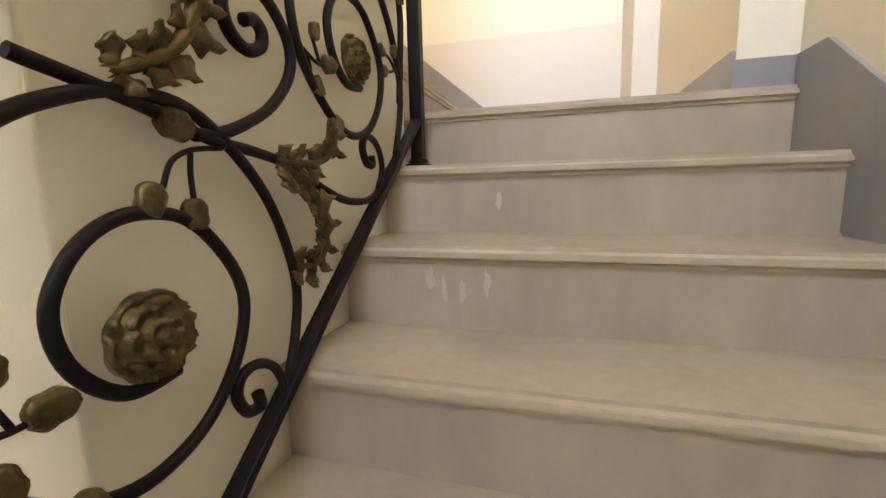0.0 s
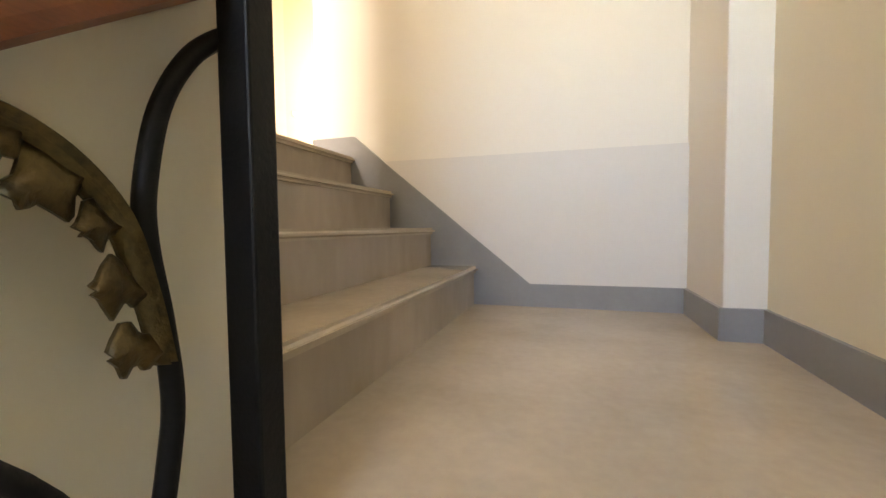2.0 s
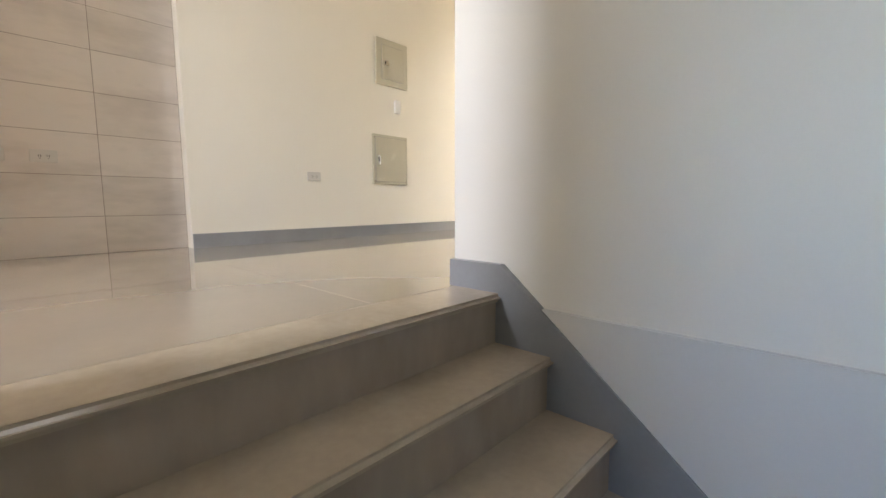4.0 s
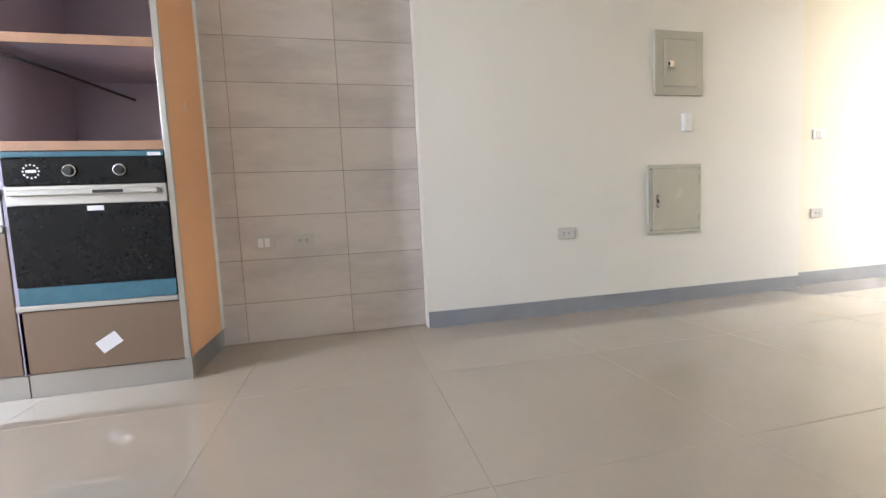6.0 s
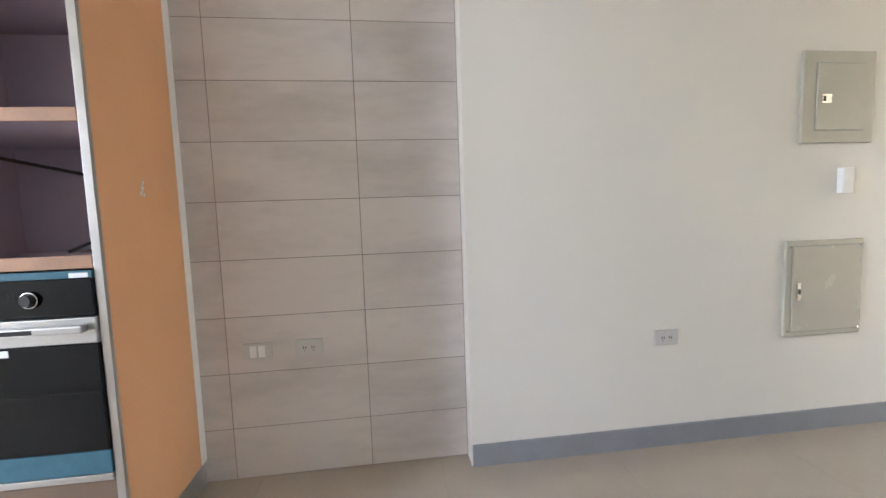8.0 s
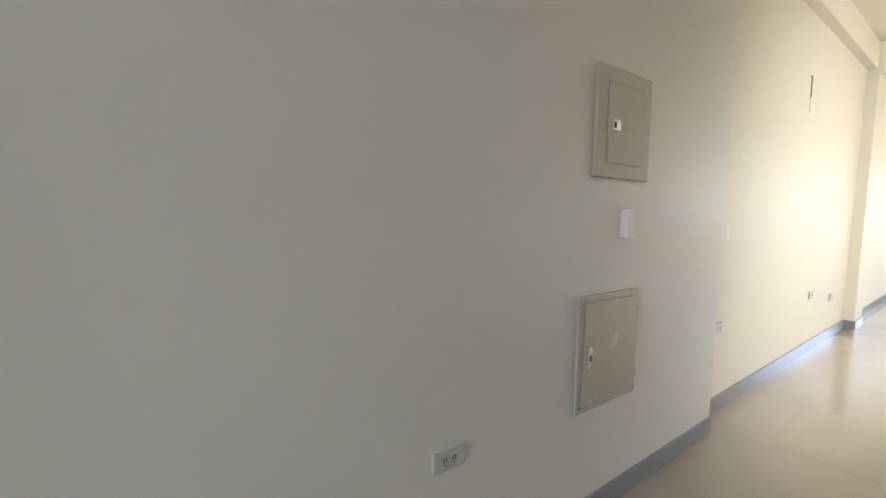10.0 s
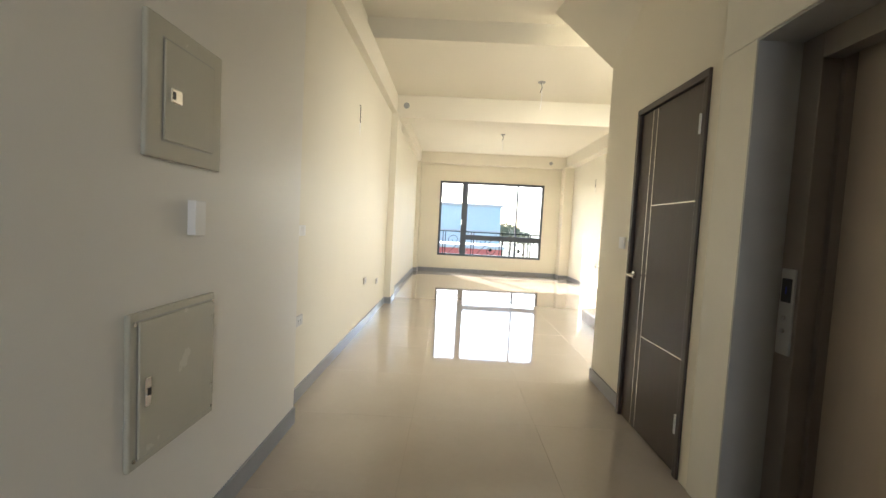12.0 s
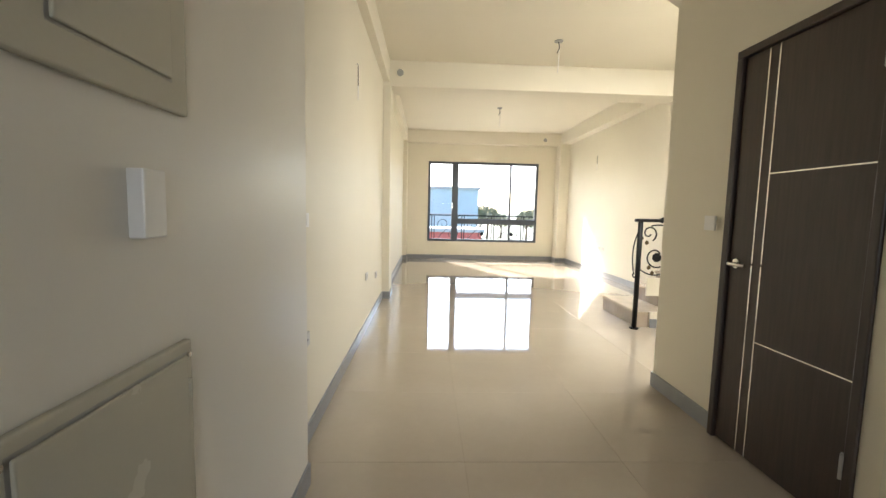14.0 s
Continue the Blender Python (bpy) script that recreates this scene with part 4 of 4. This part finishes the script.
def plate(name, label, category, x, y, z, w, h, slots, facing=1, group="", deep=0.013):
    """A wall plate on an x-facing wall."""
    ob = thing(name, label, category, group, (x, y, z))
    part("plate", box(bmesh.new(), 0 if facing > 0 else -deep, deep if facing > 0 else 0, -w / 2, w / 2, -h / 2, h / 2, 0.003), SOCKET if name != "wall_switch" else WHITEPL, ob)
    for k in range(slots):
        o = (k - (slots - 1) / 2) * w * 0.3
        if name == "wall_socket":
            for s in (-0.005, 0.005):
                part("slot", box(bmesh.new(), deep * facing - 0.0006, deep * facing + 0.0012, o + s - 0.0015, o + s + 0.0015, -0.006, 0.006), DARKPL, ob)
            part("slot", disc(bmesh.new(), (deep * facing, o, -0.014), (1, 0, 0), 0.0025, 0.0006, 8), DARKPL, ob)
        else:
            part("rocker", box(bmesh.new(), deep * facing - 0.003, deep * facing + 0.004, o - w * 0.12 if slots > 1 else -w * 0.3, o + w * 0.12 if slots > 1 else w * 0.3, -h * 0.36, h * 0.36, 0.002), WHITEPL, ob)
    return ob


plate("wall_switch", "white plastic switch cover between two metal boxes", "switch", 0.0, -1.035, 1.246, 0.062, 0.122, 0, 1, "", 0.03)
plate("wall_socket", "white double wall socket near the floor", "socket", 0.0, -1.96, 0.535, 0.12, 0.072, 2)
plate("wall_socket", "white double socket on the kitchen tiles", "socket", -0.094, -3.608, 0.584, 0.12, 0.072, 2, group="sockets on the tiles")
plate("wall_outlet", "white outlet plate with two sockets on the tiles", "socket", -0.094, -3.825, 0.58, 0.12, 0.072, 2, group="sockets on the tiles")
plate("wall_switch", "white switch plate on the hall wall", "switch", -0.1, 0.30, 1.182, 0.12, 0.072, 2)
plate("wall_socket", "white socket plate low on the hall wall", "socket", -0.1, 0.30, 0.565, 0.12, 0.072, 2, group="hall sockets")
plate("wall_socket", "white socket plate low on the hall wall", "socket", -0.1, 2.46, 0.556, 0.12, 0.072, 2, group="hall sockets")
plate("wall_socket", "white socket plate low on the hall wall", "socket", -0.1, 3.25, 0.45, 0.12, 0.072, 2, group="hall sockets")
plate("wall_switch", "white switch plate beside the dark door", "switch", 2.17, 0.567, 1.208, 0.09, 0.085, 1, -1)
plate("wall_socket", "white socket plate low on the sunlit wall", "socket", 4.05, 6.6, 0.55, 0.12, 0.072, 2, -1)
plate("wall_socket", "white socket plate low on the sunlit wall", "socket", 4.05, 6.4, 0.55, 0.12, 0.072, 2, -1)
for x, y, n in ((-0.1, 1.86, 1), (4.05, 6.9, -1)):
    ob = thing("wall_lamp_lead", "bare wire lead hanging from a wall lamp outlet", "cable", "lamp leads", (x, y, 2.3))
    part("lead", tube(bmesh.new(), [(0.0, 0, 0.16), (0.012 * n, 0, 0.15), (0.012 * n, 0.004, -0.02)], 0.004, 0.004, 6), DARKPL, ob)
    part("connector", tube(bmesh.new(), [(0.012 * n, 0.004, -0.02), (0.012 * n, 0.004, -0.14)], 0.006, 0.004, 6), WHITEPL, ob)


def ceiling_lead(x, y, z):
    ob = thing("ceiling_lamp_lead", "bare lamp wires hanging from a ceiling outlet", "cable", "lamp leads", (x, y, z))
    part("outlet_plate", disc(bmesh.new(), (0, 0, -0.006), (0, 0, 1), 0.05, 0.006, 24, 0.003), CONCRETE, ob)
    part("wire", tube(bmesh.new(), [(0, 0, -0.01), (0.01, 0, -0.08), (-0.015, 0, -0.14)], 0.006, 0.005, 6), DARKPL, ob)
    part("wire", tube(bmesh.new(), [(0.01, 0.01, -0.01), (0.012, 0.01, -0.2), (0.002, 0, -0.36)], 0.0045, 0.0045, 6), WHITEPL, ob)


ceiling_lead(2.0, 3.17, 3.23)
ceiling_lead(1.87, 6.38, 3.23)
tagged(part("round_cover", disc(bmesh.new(), (0.12, 3.994, 3.07), (0, 1, 0), 0.045, 0.006, 24, 0.002), CONCRETE), "grey round cover plate on the beam", "cover plate")
tagged(part("round_cover", disc(bmesh.new(), (3.45, 8.794, 3.06), (0, 1, 0), 0.045, 0.006, 24, 0.002), CONCRETE), "grey round cover plate on the beam", "cover plate")

# ---- outside ----
tagged(cube("ground", (-900, 900, 9.4, 1800, -4.3, -4.0), GROUND), "dry green and grey open ground", "ground", kind="structure")
tagged(cube("balcony_slab", (-0.3, 4.2, 9.16, 10.1, -0.2, -0.02), CONCRETE), "grey concrete balcony slab under the window", "balcony", kind="structure")
brail = thing("balcony_railing", "black iron balcony railing with scroll panels", "railing", at=(0, 10.05, -0.02))
bp = Plane(lambda u, w, off: (u, off, w + 0.02))
part("top_rail", box(bmesh.new(), -0.3, 4.2, -0.02, 0.02, 1.12, 1.15, 0.005), IRON, brail)
part("bottom_rail", box(bmesh.new(), -0.3, 4.2, -0.015, 0.015, 0.30, 0.325, 0.004), IRON, brail)
for k in range(6):
    x = -0.2 + 0.85 * k
    for d in (0.0, 0.07):
        part("post", box(bmesh.new(), x + d - 0.012, x + d + 0.012, -0.012, 0.012, 0.0 if d == 0 else 0.325, 1.12), IRON, brail)
    if k < 5:
        for uv in (spiral(x + 0.33, 0.86, 0.17, 0.04, 200, -180, 30), spiral(x + 0.58, 0.60, 0.17, 0.04, 20, -330, 30), bez((x + 0.12, 0.34), (x + 0.2, 0.6), (x + 0.6, 0.8), (x + 0.76, 1.1))):
            part("scroll", tube(bmesh.new(), bp.pts(uv), 0.009, 0.009, 6), IRON, brail)
        part("rose", rose_mesh(bp, x + 0.58, 0.60, 0.05), IRON, brail)


def building(name, label, x0, x1, y0, y1, z1, material, rows, cols):
    b = thing(name, label, "building", at=((x0 + x1) / 2, y0, -4))
    inv = Matrix.Translation((-(x0 + x1) / 2, -y0, 4))

    def p(nm, d, m_):
        o = cube(nm, d, m_, b)
        o.matrix_parent_inverse = inv
    p("wall", (x0, x1, y0, y1, -4, z1), material)
    p("roof", (x0 - 0.3, x1 + 0.3, y0 - 0.3, y1, z1, z1 + 0.35), CONCRETE)
    for r in range(rows):
        zz = -3 + (z1 + 3.2) * r / max(1, rows)
        p("band", (x0, x1, y0 - 0.12, y0, zz - 0.15, zz), CONCRETE)
        for c in range(cols):
            xx = x0 + (x1 - x0) * (c + 0.5) / cols
            p("window", (xx - 0.6, xx + 0.6, y0 - 0.05, y0, zz + 0.7, zz + 1.8), ALU)


building("warehouse", "large teal-clad building across the street", -9, 8.0, 60, 80, 4.4, TEAL, 2, 0)
building("house", "distant grey and teal house with bands of windows", 21, 30, 62, 75, 2.6, CONCRETE, 3, 3)
building("shed", "low red sheet metal shed behind the balcony", -6, 6.0, 40, 46, -0.9, REDSHEET, 1, 0)


def tree(x, y, h, seed):
    rnd = random.Random(seed)
    t = thing("tree", "distant leafy green tree", "tree", "far trees", (x, y, -4))
    bm = bmesh.new()
    tube(bm, [(0, 0, 0), (0.1, 0, h * 0.35), (0.0, 0.1, h * 0.7)], 0.22, 0.08, 7)
    for k in range(4):
        a = rnd.uniform(0, 6.28)
        tube(bm, [(0.05, 0, h * 0.4), (h * 0.15 * math.cos(a), h * 0.15 * math.sin(a), h * 0.6), (h * 0.28 * math.cos(a), h * 0.28 * math.sin(a), h * 0.75)], 0.09, 0.03, 5)
    part("trunk", bm, BARK, t)
    bm = bmesh.new()
    for k in range(420):
        a, e, r = rnd.uniform(0, 6.28), rnd.uniform(-0.9, 1.4), rnd.uniform(0.45, 1.0) * h * 0.36
        c = Vector((r * math.cos(a) * math.cos(e), r * math.sin(a) * math.cos(e), h * 0.68 + 0.8 * r * math.sin(e)))
        q = Euler((rnd.uniform(0, 3), rnd.uniform(0, 3), rnd.uniform(0, 3))).to_matrix()
        s = rnd.uniform(0.15, 0.4)
        vs = [bm.verts.new(c + q @ Vector(p) * s) for p in ((-1, 0, 0), (0, -0.5, 0.1), (1, 0, 0), (0, 0.5, 0.1))]
        bm.faces.new(vs)
    part("crown", bm, LEAF, t)


rt = random.Random(5)
for k in range(11):
    tree(7 + 2.6 * k + rt.uniform(-1, 1), 70 + rt.uniform(-6, 12), 5.6 + rt.uniform(-0.8, 1.0), k)

# ---- tiles ----
grid = {}


def tile_piece(name, x0, x1, y0, y1, z0, z1, material, parent):
    key = (name, round(x1 - x0, 3), round(y1 - y0, 3), round(z1 - z0, 3))
    if key not in grid:
        bm = box(bmesh.new(), 0, x1 - x0, 0, y1 - y0, 0, z1 - z0, 0.0006, 1)
        me = bpy.data.meshes.new(name)
        bm.to_mesh(me)
        bm.free()
        me.materials.append(material)
        grid[key] = me
    ob = new(name, grid[key])
    ob.location = (x0, y0, z0)
    ob.parent = parent


G = 0.0005
xs = [-0.1, 0.727 - 0.002, 1.527, 2.327, 3.127, 3.927, 4.05]
ys = [-7.2] + [0.16 + 0.8 * k for k in range(-9, 12)] + [9.0]
for i in range(len(xs) - 1):
    for j in range(len(ys) - 1):
        x0, x1, y0, y1 = xs[i], xs[i + 1], ys[j], ys[j + 1]
        if y0 < -2.61:
            x1 = min(x1, 2.222)
            if x0 >= 2.2:
                continue
            if y1 > -2.6 and xs[i + 1] > 2.222:
                tile_piece("floor_tile", x0 + G, x1 - G, y0 + G, y1 - G, -0.01, 0.0, FLOORTILE, floor)
                continue
        if x0 > 2.3 and y1 < 1.2:
            continue
        tile_piece("floor_tile", x0 + G, x1 - G, y0 + G, y1 - G, -0.01, 0.0, FLOORTILE, floor)
zs = [0.0] + [0.233 + 0.25 * k for k in range(13)]
ty = [-4.555 - 0.6 * k for k in (4, 3, 2, 1)] + [-4.555, -3.955, -3.356, -2.906]
for i in range(len(ty) - 1):
    for j in range(len(zs) - 1):
        tile_piece("wall_tile", -0.106, -0.095, ty[i] + 0.0015, ty[i + 1] - 0.0015, zs[j] + 0.0015, zs[j + 1] - 0.0015, WALLTILE, tile_wall)
